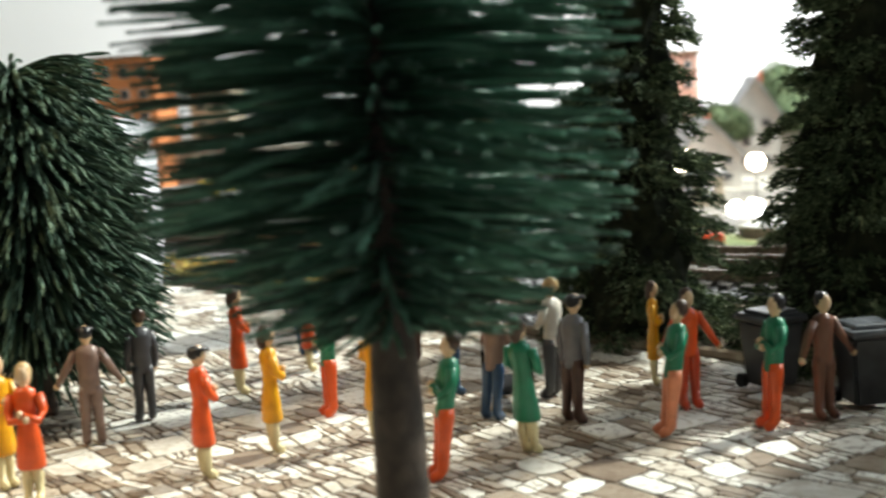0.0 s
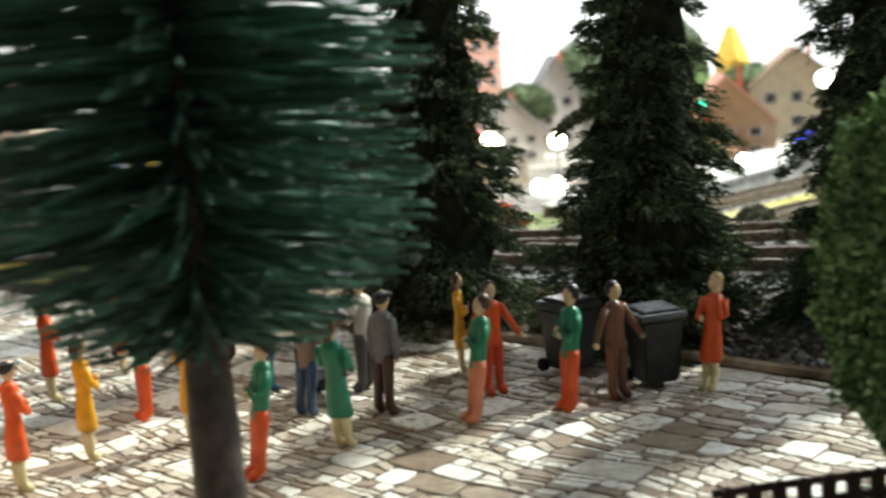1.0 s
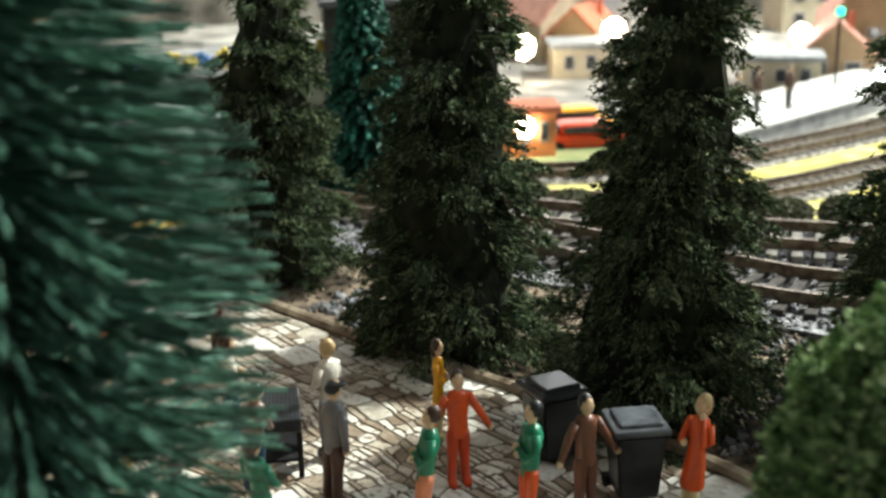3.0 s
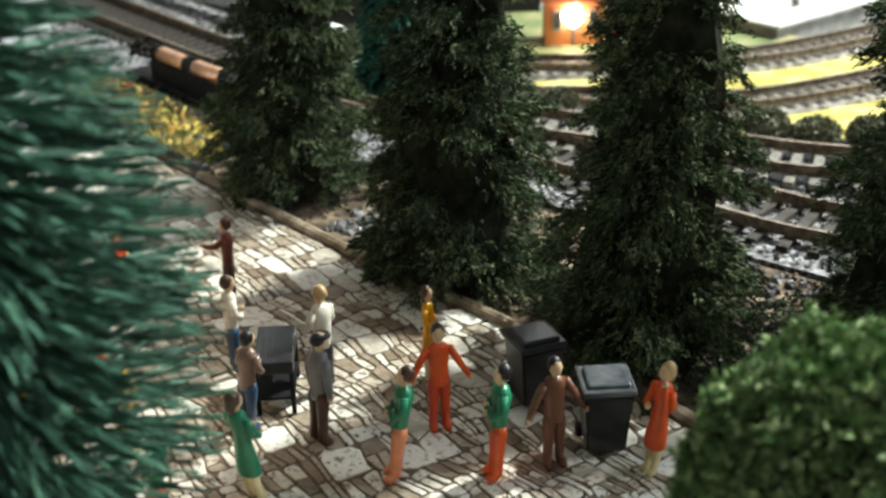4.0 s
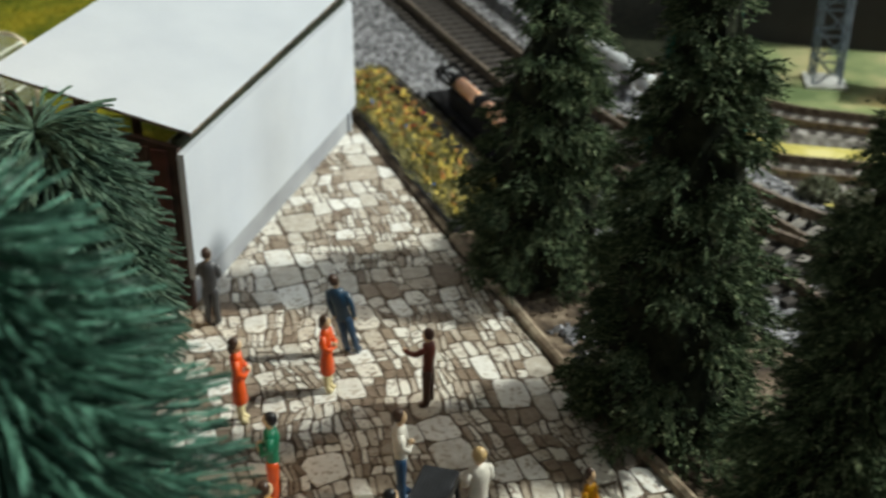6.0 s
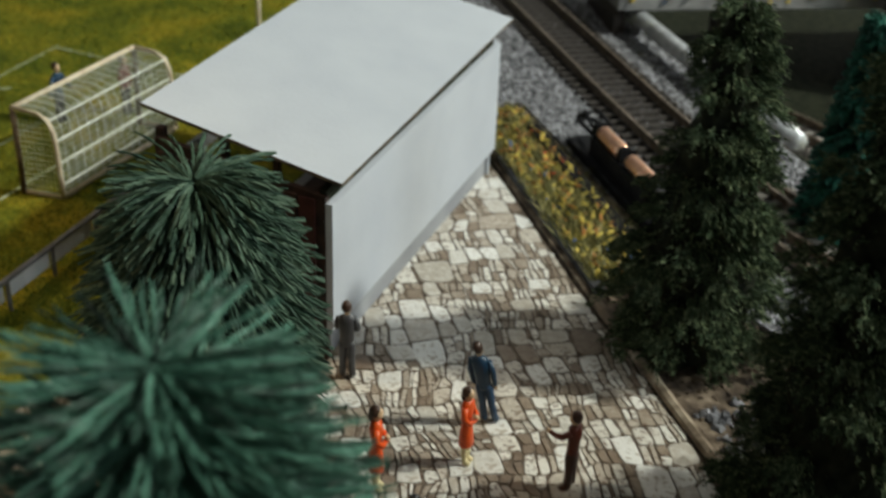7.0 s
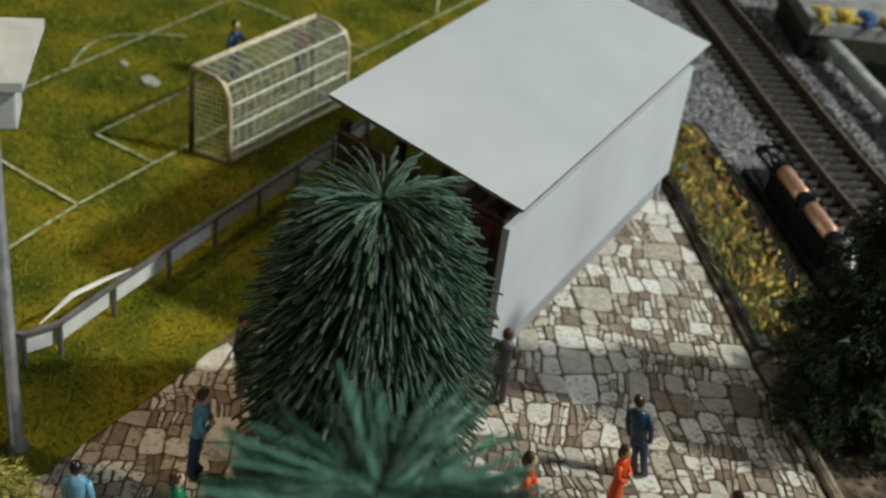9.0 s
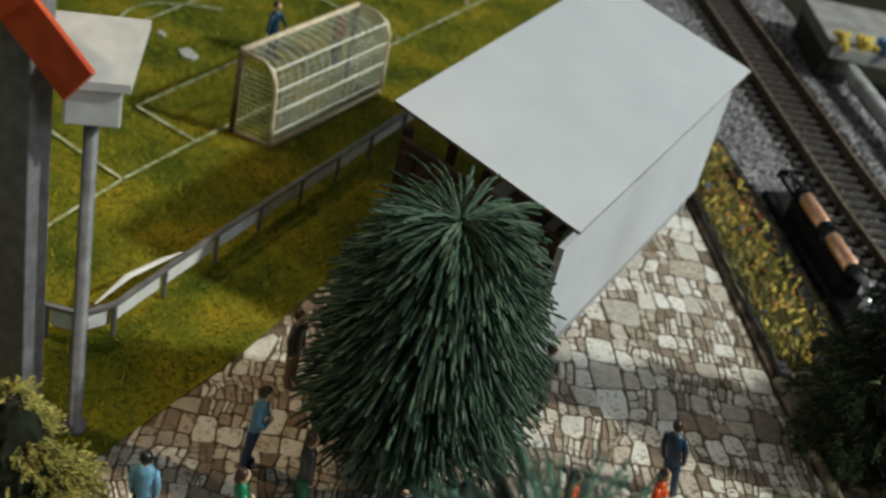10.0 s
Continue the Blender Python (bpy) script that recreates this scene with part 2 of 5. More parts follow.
# ---- mesh helpers ----
def link(name, mesh, materials, parent=None, label=""):
    for m in materials if isinstance(materials, (list, tuple)) else [materials]:
        mesh.materials.append(m)
    ob = new(name, mesh)
    ob.parent = parent
    if label:
        ob["label"] = label
    return ob


def part(name, bm, material, parent=None, label="", smooth=False):
    mesh = bpy.data.meshes.new(name)
    bmesh.ops.recalc_face_normals(bm, faces=bm.faces)
    bm.to_mesh(mesh)
    bm.free()
    if smooth:
        mesh.polygons.foreach_set("use_smooth", [True] * len(mesh.polygons))
    return link(name, mesh, material, parent, label)


def soup(name, verts, faces, material, parent=None, label="", smooth=False):
    mesh = bpy.data.meshes.new(name)
    mesh.from_pydata([tuple(v) for v in verts], [], faces)
    if smooth:
        mesh.polygons.foreach_set("use_smooth", [True] * len(mesh.polygons))
    return link(name, mesh, material, parent, label)


def thing(name, place, label, category, turn=0.0, group="", kind=""):
    ob = new(name)
    ob.empty_display_size = 0.005
    ob.matrix_basis = pose(*place, 0, 0, turn)
    return tagged(ob, label, category, group, kind)


def box(bm, x0, x1, y0, y1, z0, z1, bevel=0.0, slot=0, m=None):
    vs = [bm.verts.new((x, y, z)) for z in (z0, z1) for x, y in ((x0, y0), (x1, y0), (x1, y1), (x0, y1))]
    fs = [bm.faces.new([vs[i] for i in q]) for q in ((3, 2, 1, 0), (4, 5, 6, 7), (0, 1, 5, 4), (1, 2, 6, 5), (2, 3, 7, 6), (3, 0, 4, 7))]
    if bevel:
        es = list({e for f in fs for e in f.edges})
        made = bmesh.ops.bevel(bm, geom=es, offset=bevel, segments=2, profile=0.5, affect="EDGES")
        fs = list({f for v in vs if v.is_valid for f in v.link_faces} | set(made["faces"]) | {f for f in fs if f.is_valid})
    vs = list({v for f in fs for v in f.verts})
    for f in fs:
        f.material_index = slot
    if m is not None:
        bmesh.ops.transform(bm, matrix=m, verts=vs)
    return vs


def prism(bm, outline, z0, z1, slot=0):
    lo = [bm.verts.new((x, y, z0)) for x, y in outline]
    hi = [bm.verts.new((x, y, z1)) for x, y in outline]
    n = len(outline)
    fs = [bm.faces.new(lo[::-1]), bm.faces.new(hi)] + [bm.faces.new((lo[i], lo[(i + 1) % n], hi[(i + 1) % n], hi[i])) for i in range(n)]
    for f in fs:
        f.material_index = slot


def tube(bm, points, radii, seg=8, slot=0, flat=1.0, side=None):
    """A closed tube through the points; flat squeezes it along the second axis."""
    rings = []
    for i, p in enumerate(points):
        a, b = Vector(points[max(0, i - 1)]), Vector(points[min(len(points) - 1, i + 1)])
        d = (b - a).normalized()
        u = Vector(side) if side else (Vector((1, 0, 0)) if abs(d.x) < 0.9 else Vector((0, 1, 0)))
        u = (u - d * u.dot(d)).normalized()
        v = d.cross(u)
        r = radii[i] if isinstance(radii, (list, tuple)) else radii
        rings.append([bm.verts.new(Vector(p) + u * (r * math.cos(k * 2 * math.pi / seg)) + v * (r * flat * math.sin(k * 2 * math.pi / seg))) for k in range(seg)])
    fs = [bm.faces.new((r0[k], r0[(k + 1) % seg], r1[(k + 1) % seg], r1[k])) for r0, r1 in zip(rings, rings[1:]) for k in range(seg)]
    fs += [bm.faces.new(rings[0][::-1]), bm.faces.new(rings[-1])]
    for f in fs:
        f.material_index = slot
    return rings


def ball(bm, centre, r, slot=0, scale=(1, 1, 1), seg=10):
    made = bmesh.ops.create_uvsphere(bm, u_segments=seg, v_segments=max(6, seg - 2), radius=r)
    bmesh.ops.transform(bm, matrix=Matrix.Translation(centre) @ Matrix.Diagonal((*scale, 1)), verts=made["verts"])
    for f in {f for v in made["verts"] for f in v.link_faces}:
        f.material_index = slot


def inside(poly, x, y):
    hit = False
    for (x0, y0), (x1, y1) in zip(poly, poly[1:] + poly[:1]):
        if (y0 > y) != (y1 > y) and x < (x1 - x0) * (y - y0) / (y1 - y0) + x0:
            hit = not hit
    return hit


rnd = random.Random(7)

# ---- room ----
def slab(name, b, material, label=""):
    bm = bmesh.new()
    box(bm, *b)
    return tagged(part(name, bm, material), label, kind="structure")


slab("floor", (-1.25, 1.6, -0.75, 1.6, -1.0, -0.9), M_FLOOR, "grey carpet floor under the model layout")
slab("ceiling", (-1.25, 1.6, -0.75, 1.6, 1.3, 1.4), M_CEIL, "plain unseen ceiling, greyed to hold down bounced light")
slab("wall_north", (-1.25, 1.6, 1.5, 1.6, -0.9, 1.3), M_WALL, "bright white painted wall behind the layout")
slab("wall_south", (-1.25, 1.6, -0.75, -0.65, -0.9, 1.3), M_WALL_SIDE, "unseen wall, dark grey to keep bounced light low")
slab("wall_west", (-1.25, -1.15, -0.65, 1.5, -0.9, 1.3), M_WALL_SIDE, "unseen wall, dark grey to keep bounced light low")
slab("wall_east", (1.5, 1.6, -0.65, 1.5, -0.9, 1.3), M_WALL_SIDE, "unseen wall, dark grey to keep bounced light low")
slab("ground", (-1.1, 1.45, -0.35, 1.49, -0.9, -0.0225), M_BOARD, "grey brown scenery board of the model layout")

# ---- ground surfaces ----
PAVED = [(-0.068, 0.425), (-0.012, 0.3745), (0.051, 0.3205), (0.081, 0.2975), (0.113, 0.2695), (0.129, 0.2515), (0.158, 0.225), (0.158, 0.04), (-0.04, 0.04), (-0.060, 0.165), (-0.075, 0.224), (-0.082, 0.259), (-0.091, 0.291), (-0.097, 0.315), (-0.06, 0.33)]
FIELD = [(-0.060, 0.165), (-0.075, 0.224), (-0.082, 0.259), (-0.091, 0.291), (-0.097, 0.315), (-0.078, 0.33), (-0.095, 0.45), (-0.19, 0.555), (-0.33, 0.68), (-0.75, 0.75), (-0.75, 0.10), (-0.08, 0.10)]
BED = [(-0.068, 0.4265), (-0.005, 0.3695), (0.012, 0.392), (-0.012, 0.413), (-0.083, 0.470), (-0.095, 0.455)]
EARTH = [(-0.005, 0.3695), (0.0515, 0.3225), (0.0815, 0.2995), (0.1135, 0.2715), (0.1295, 0.2535), (0.16, 0.226), (0.20, 0.22), (0.22, 0.29), (0.16, 0.315), (0.10, 0.35), (0.012, 0.392)]


def sheet(name, outline, z0, z1, material, label):
    bm = bmesh.new()
    prism(bm, outline, z0, z1)
    return tagged(part(name, bm, material), label, kind="structure")


pavement = sheet("pavement", PAVED, -0.0240, 0.0, M_MORTAR, "irregular printed flagstone square with brown joints")
sheet("field", FIELD, -0.0240, 0.0003, M_GRASS_BED, "olive green turf football field")
sheet("flower_bed", BED, -0.0240, 0.0008, M_EARTH, "dark earth flower bed beside the track")
sheet("earth_verge", EARTH, -0.0240, 0.0002, M_EARTH, "brown earth verge with loose chippings")
sheet("track_bed", [(-0.36, 0.735), (-0.2, 0.572), (-0.095, 0.456), (-0.083, 0.471), (0.013, 0.393), (0.10, 0.351), (0.16, 0.316), (0.24, 0.285), (0.6, 0.26), (0.6, 0.40), (0.24, 0.405), (0.13, 0.412), (0.075, 0.432), (0.0, 0.492), (-0.11, 0.59), (-0.28, 0.745)], -0.0240, 0.0012, M_BALLAST, "grey ballast bed under the rails")
sheet("yellow_meadow", [(0.02, 0.470), (0.12, 0.448), (0.24, 0.440), (0.6, 0.44), (0.6, 0.68), (0.28, 0.64), (0.187, 0.575), (0.13, 0.537), (0.05, 0.515), (0.02, 0.52)], -0.0240, -0.0190, M_YELLOW_FIELD, "straw yellow meadow between the tracks")
sheet("green_verge", [(0.0, 0.548), (0.12, 0.548), (0.186, 0.577), (0.13, 0.632), (0.0, 0.625)], -0.0240, -0.0186, M_GREEN_FIELD, "green verge in front of the sheds")

# ---- tracks ----
def spline(points, step):
    """Points at even steps on a smooth curve through the given ones."""
    pts = [Vector((*p, 0)) for p in points]
    fine = []
    for i in range(len(pts) - 1):
        p0, p1, p2, p3 = pts[max(0, i - 1)], pts[i], pts[i + 1], pts[min(len(pts) - 1, i + 2)]
        for k in range(40):
            t = k / 40
            fine.append(0.5 * ((2 * p1) + (p2 - p0) * t + (2 * p0 - 5 * p1 + 4 * p2 - p3) * t * t + (3 * p1 - p0 - 3 * p2 + p3) * t ** 3))
    fine.append(pts[-1])
    out, left = [fine[0]], step
    for a, b in zip(fine, fine[1:]):
        d = (b - a).length
        while d >= left:
            a = a + (b - a) * (left / d)
            out.append(a)
            d, left = (b - a).length, step
        left -= d
    return out


def track(points, label, z=0.0012, pieces=True, wood=None, gauge=0.00825, half=0.0145):
    line = spline(points, 0.0056)
    base = thing("railway_track", (0, 0, 0), label, "track", kind="structure")
    sides = [(line[min(i + 1, len(line) - 1)] - line[max(i - 1, 0)]).normalized().cross(Vector((0, 0, 1))) for i in range(len(line))]
    mesh = None
    rest = bmesh.new()
    for i, (p, s) in enumerate(zip(line, sides)):
        turn = Matrix.Translation((p.x, p.y, z)) @ Matrix.Rotation(math.atan2(s.y, s.x), 4, "Z")
        if pieces and p.x > -0.25 and p.x < 0.24:
            if mesh is None:
                bm = bmesh.new()
                box(bm, -half, half, -0.0013, 0.0013, 0, 0.0016, 0.0002)
                mesh = bpy.data.meshes.new("sleeper")
                bm.to_mesh(mesh)
                bm.free()
                mesh.materials.append(wood or M_SLEEPER)
            ob = new("sleeper", mesh)
            ob.parent, ob.matrix_basis = base, turn
        else:
            box(rest, -half, half, -0.0013, 0.0013, 0, 0.0016, 0, 0, turn)
    if not pieces:
        bm = bmesh.new()
        sec = [(-half - 0.003, -0.0020), (-half - 0.0008, 0.0011), (half + 0.0008, 0.0011), (half + 0.003, -0.0020)]
        rings = [[bm.verts.new((*(p + s * dx).xy, z + dz)) for dx, dz in sec] for p, s in zip(line, sides)]
        for r0, r1 in zip(rings, rings[1:]):
            for k in range(4):
                bm.faces.new((r0[k], r0[(k + 1) % 4], r1[(k + 1) % 4], r1[k]))
        part("ballast_bed", bm, M_FAR_BED, base, "low grey brown ballast bed")
    if wood:
        bm = bmesh.new()
        rows = [[bm.verts.new((*(p + s * dx).xy, z - 0.0002)) for dx in (-half + 0.001, half - 0.001)] for p, s in zip(line, sides)]
        for r0, r1 in zip(rows, rows[1:]):
            bm.faces.new((r0[0], r0[1], r1[1], r1[0]))
        part("track_web", bm, M_BLACK, base, "black plastic web between the sleepers")
    if rest.verts:
        tagged(part("sleepers_far", rest, M_SLEEPER, base), kind="stuff")
    else:
        rest.free()
    for side in (-1, 1):
        bm = bmesh.new()
        foot = [(-0.0009, 0.0016), (0.0009, 0.0016), (0.0006, 0.0022), (0.0005, 0.0036), (0.0006, 0.0042), (-0.0006, 0.0042), (-0.0005, 0.0036), (-0.0006, 0.0022)]
        rings = [[bm.verts.new((*(p + s * (side * gauge + dx)).xy, z + dz)) for dx, dz in foot] for p, s in zip(line, sides)]
        for r0, r1 in zip(rings, rings[1:]):
            for k in range(8):
                bm.faces.new((r0[k], r0[(k + 1) % 8], r1[(k + 1) % 8], r1[k]))
        bm.faces.new(rings[0])
        bm.faces.new(rings[-1][::-1])
        part("rail", bm, M_RAIL, base)
    return base


track([(-0.45, 0.83), (-0.30, 0.707), (-0.15, 0.5795), (-0.015, 0.4600), (0.083, 0.3895), (0.13, 0.358), (0.16, 0.343), (0.25, 0.322), (0.5, 0.30)], "brown rusty model rails on dark sleepers in grey ballast", gauge=0.0088, half=0.0150)
track([(0.005, 0.4475), (0.06, 0.415), (0.092, 0.4035), (0.131, 0.3905), (0.155, 0.3835), (0.23, 0.372), (0.5, 0.36)], "brown model rails branching off on grey sleepers at a turnout", z=0.0019, wood=M_SLEEPER_GREY)
track([(-0.02, 0.493), (0.047, 0.489), (0.085, 0.4965), (0.135, 0.4945), (0.18, 0.516), (0.25, 0.57), (0.35, 0.64)], "distant model rails through the yellow meadow", z=-0.0188, pieces=False, gauge=0.0062, half=0.0105)
track([(-0.02, 0.556), (0.036, 0.535), (0.068, 0.536), (0.14, 0.547), (0.20, 0.586), (0.33, 0.70)], "distant model rails beside the platform", z=-0.0188, pieces=False, gauge=0.0062, half=0.0105)


def chips(name, outline, count, size, material, z, label, parent=None, tall=0.7, seed=3):
    """Loose chippings: small uneven four-cornered stones."""
    r = random.Random(seed)
    xs, ys = [p[0] for p in outline], [p[1] for p in outline]
    verts, faces, made = [], [], 0
    while made < count:
        x, y = r.uniform(min(xs), max(xs)), r.uniform(min(ys), max(ys))
        if not inside(outline, x, y):
            continue
        s, a, n = size * r.uniform(0.5, 1.3), r.uniform(0, 6.3), len(verts)
        for k in range(4):
            q = s * r.uniform(0.6, 1.1)
            verts.append((x + q * math.cos(a + k * 1.57), y + q * math.sin(a + k * 1.57), z - 0.0002))
        q = s * 0.5
        for k in range(3):
            verts.append((x + q * math.cos(a + k * 2.1) + r.uniform(-.2, .2) * s, y + q * math.sin(a + k * 2.1), z + s * tall * r.uniform(0.6, 1.3)))
        faces += [(n, n + 1, n + 4), (n + 1, n + 2, n + 5, n + 4), (n + 2, n + 3, n + 6, n + 5), (n + 3, n, n + 4, n + 6), (n + 4, n + 5, n + 6)]
        made += 1
    return tagged(soup(name, verts, faces, material, parent), label, "gravel", kind="stuff")


chips("ballast_stones", [(-0.24, 0.63), (-0.095, 0.458), (-0.083, 0.473), (0.013, 0.395), (0.10, 0.353), (0.16, 0.318), (0.24, 0.29), (0.26, 0.40), (0.13, 0.41), (0.075, 0.43), (0.0, 0.49), (-0.11, 0.588), (-0.19, 0.66)], 15000, 0.00095, M_GRAVEL, 0.0011, "grey granite ballast chippings between the sleepers")
chips("verge_chippings", EARTH, 1500, 0.0008, M_EARTH, 0.0002, "brown earth crumbs and bark litter along the trees", seed=5)
chips("pale_chippings", [(0.036, 0.338), (0.055, 0.322), (0.066, 0.336), (0.045, 0.352)], 90, 0.0016, M_GRAVEL, 0.0002, "pale grey rubble between two fir trees", seed=6)
chips("verge_rubble", [(0.118, 0.272), (0.15, 0.24), (0.2, 0.24), (0.21, 0.30), (0.16, 0.315), (0.12, 0.335)], 1600, 0.0011, M_RUBBLE, 0.0003, "grey rubble slope behind the fir trees", seed=8)

# curved earth kerb along the verge
bm = bmesh.new()
tube(bm, [(x, y, 0.0006) for x, y in ((-0.003, 0.3690), (0.020, 0.3490), (0.052, 0.3215), (0.0815, 0.2985), (0.1135, 0.2705), (0.1295, 0.2525), (0.155, 0.229))], 0.0014, 8)
tagged(part("kerb", bm, M_KERB), "low brown earth kerb along the flagstones", kind="structure")

bm = bmesh.new()
prism(bm, [(-0.0655, 0.4262), (-0.0035, 0.3708), (-0.0015, 0.3730), (-0.0635, 0.4284)], -0.0006, 0.0021)
tagged(part("bed_edging", bm, M_EDGING), "dark slate grey edging strip along the flower bed", kind="structure")

# ---- turnout motor with two copper coils ----
motor = thing("turnout_motor", (-0.0235, 0.4290, 0.001), "black turnout motor with two copper coils beside the rails", "motor", -41.0)
bm = bmesh.new()
box(bm, -0.036, 0.034, -0.0052, 0.0052, 0, 0.0030, 0.0006)
part("base_plate", bm, M_BLACK, motor)
bm = bmesh.new()
box(bm, -0.0225, 0.0195, -0.0030, 0.0030, 0.0030, 0.0088, 0.0005)
part("coil_housing", bm, M_BLACK, motor)
bm = bmesh.new()
tube(bm, [(-0.0225, -0.0026, 0.0095), (-0.0345, -0.0018, 0.0085), (-0.0375, 0.0010, 0.0080), (-0.0345, 0.0030, 0.0085), (-0.0225, 0.0030, 0.0095)], 0.0007, 6)
part("bracket", bm, M_BLACK, motor, "bent black wire bracket")
for x in (-0.0195, 0.0015):
    bm = bmesh.new()
    tube(bm, [(x, 0, 0.0105), (x + 0.0004, 0, 0.0105), (x + 0.0146, 0, 0.0105), (x + 0.015, 0, 0.0105)], [0.0021, 0.0024, 0.0024, 0.0021], 20)
    part("coil", bm, M_COPPER, motor, "copper wire coil", True)
for x in (-0.0215, -0.0025, 0.0185):
    bm = bmesh.new()
    tube(bm, [(x - 0.0012, 0, 0.0105), (x + 0.0012, 0, 0.0105)], 0.0026, 14)
    box(bm, x - 0.0009, x + 0.0009, -0.0014, 0.0014, 0.0026, 0.0100, 0.0003)
    part("coil_flange", bm, M_BLACK, motor)
bm = bmesh.new()
tube(bm, [(0.019, 0, 0.0105), (0.024, 0.001, 0.0112), (0.029, 0.0005, 0.009), (0.031, -0.002, 0.007)], 0.0014, 10)
part("terminal", bm, M_STEEL, motor, "bright metal terminal", True)
for y in (-0.003, 0.003):
    bm = bmesh.new()
    tube(bm, [(-0.022, y, 0.012), (-0.030, y * 0.7, 0.0135), (-0.037, y * 0.4, 0.0095), (-0.040, 0, 0.006)], 0.0006, 6)
    part("lead_wire", bm, M_BLACK, motor)
bm = bmesh.new()
box(bm, -0.045, 0.045, -0.0022, 0.0022, 0, 0.0034, 0.0005)
guard = part("cable_duct", bm, M_BLACK)
guard.matrix_basis = pose(-0.034, 0.4215, 0.001, 0, 0, -41)
tagged(guard, "flat black cable duct beside the turnout motor", "duct")

# ---- grandstand shed ----
NEAR, SIDE = Vector((-0.0385, 0.3095, 0)), Vector((-0.0235, 0.1085, 0))
ang = math.degrees(math.atan2(SIDE.y, SIDE.x))
shed = thing("grandstand_shed", (NEAR.x, NEAR.y, 0), "white card spectator shed with a sloping flat roof", "shed", ang)
LEN, DEP = SIDE.length, 0.043


def shed_box(name, b, material, label="", bevel=0.0002):
    bm = bmesh.new()
    box(bm, *b, bevel)
    return part(name, bm, material, shed, label)


bm = bmesh.new()
prism(bm, [(0.0, 0.0085), (LEN, 0.0085), (LEN, 0.0412), (0.0, 0.0398)], -0.0016, 0.0)
bmesh.ops.transform(bm, matrix=Matrix.Rotation(math.pi / 2, 4, "X"), verts=bm.verts)
part("side_wall", bm, M_CARD, shed, "smooth white card wall")
# added strip, near-black to paint the shade in the roof gap
bm = bmesh.new()
prism(bm, [(0.001, 0.0385), (LEN - 0.001, 0.0400), (LEN - 0.001, 0.0462), (0.001, 0.0425)], -0.0034, -0.0019)
bmesh.ops.transform(bm, matrix=Matrix.Rotation(math.pi / 2, 4, "X"), verts=bm.verts)
part("gap_shade_strip", bm, M_SHADE_BLACK, shed, "near-black strip standing for shade in the gap under the roof")
shed_box("plinth", (0.003, LEN - 0.002, 0.0022, DEP, 0, 0.0085), M_PLINTH, "grey plinth set back under the wall")
bm = bmesh.new()
prism(bm, [(0.0015, 0.0), (DEP, 0.0), (DEP, 0.0475), (0.0015, 0.0412)], -0.0015, 0.0)
bmesh.ops.transform(bm, matrix=Matrix(((0, 0, 1, 0.0016), (1, 0, 0, 0), (0, 1, 0, 0), (0, 0, 0, 1))), verts=bm.verts)
end = part("end_wall", bm, M_DARKWOOD, shed, "dark brown boarded end wall")
for k in range(9):
    y = 0.004 + k * 0.0043
    bm = bmesh.new()
    box(bm, -0.0006, 0.0001, y, y + 0.0037, 0.0005, 0.0405 + 0.0005 * k, 0.00012)
    part("board", bm, M_DARKWOOD if k % 3 else M_RED_WINE, end)
bm = bmesh.new()
prism(bm, [(0.0015, 0.0), (DEP, 0.0), (DEP, 0.0475), (0.0015, 0.0442)], -0.0015, 0.0)
bmesh.ops.transform(bm, matrix=Matrix(((0, 0, 1, LEN), (1, 0, 0, 0), (0, 1, 0, 0), (0, 0, 0, 1))), verts=bm.verts)
part("far_end_wall", bm, M_CARD, shed)
for k in range(5):
    x = 0.003 + k * (LEN - 0.0065) / 4
    shed_box("post", (x - 0.001, x + 0.001, DEP - 0.001, DEP + 0.001, 0.0085, 0.0490), M_DARKWOOD)
for k in range(3):
    shed_box("bench", (0.004, LEN - 0.004, 0.010 + k * 0.010, 0.015 + k * 0.010, 0.0185 - k * 0.003, 0.0198 - k * 0.003), M_DARKWOOD)
# roof: a thin board through the four eave corners
rn, rl, rr = Vector((-0.0368, 0.3105, 0.0442)), Vector((-0.0858, 0.3020, 0.0530)), Vector((-0.0595, 0.4195, 0.0478))
rb = rl + rr - rn
up = (rr - rn).cross(rl - rn).normalized()
bm = bmesh.new()
lo = [bm.verts.new(v) for v in (rn, rr, rb, rl)]
hi = [bm.verts.new(v + up * 0.0008) for v in (rn, rr, rb, rl)]
bm.faces.new(hi)
for f in [bm.faces.new(lo[::-1])] + [bm.faces.new((lo[i], lo[(i + 1) % 4], hi[(i + 1) % 4], hi[i])) for i in range(4)]:
    f.material_index = 1
roof = part("roof", bm, [M_CARD, M_CARD_EDGE], shed, "pale grey card roof with brown cut edges")
roof.matrix_parent_inverse = shed.matrix_basis.inverted()
for a, b in ((rn, rl), (rn, rr)):
    bm = bmesh.new()
    d = (b - a).normalized()
    inward = (rb - rn).normalized() * 0.0075
    tube(bm, [a + inward - Vector((0, 0, 0.0012)) + d * 0.001, b + inward * Vector((1, 1, 0)) - Vector((0, 0, 0.0012)) - d * 0.002], 0.0010, 4)
    beam = part("eave_batten", bm, M_DARKWOOD, shed)
    beam.matrix_parent_inverse = shed.matrix_basis.inverted()

# ---- football goal ----
goal = thing("football_goal", (0, 0, 0), "cream football goal with a white string net", "goal")
ga, gb = Vector((-0.1612, 0.3255, 0.0003)), Vector((-0.1715, 0.3805, 0.0003))
along = gb - ga
back = Vector((0.0118, 0.0040, 0))
H = 0.0258
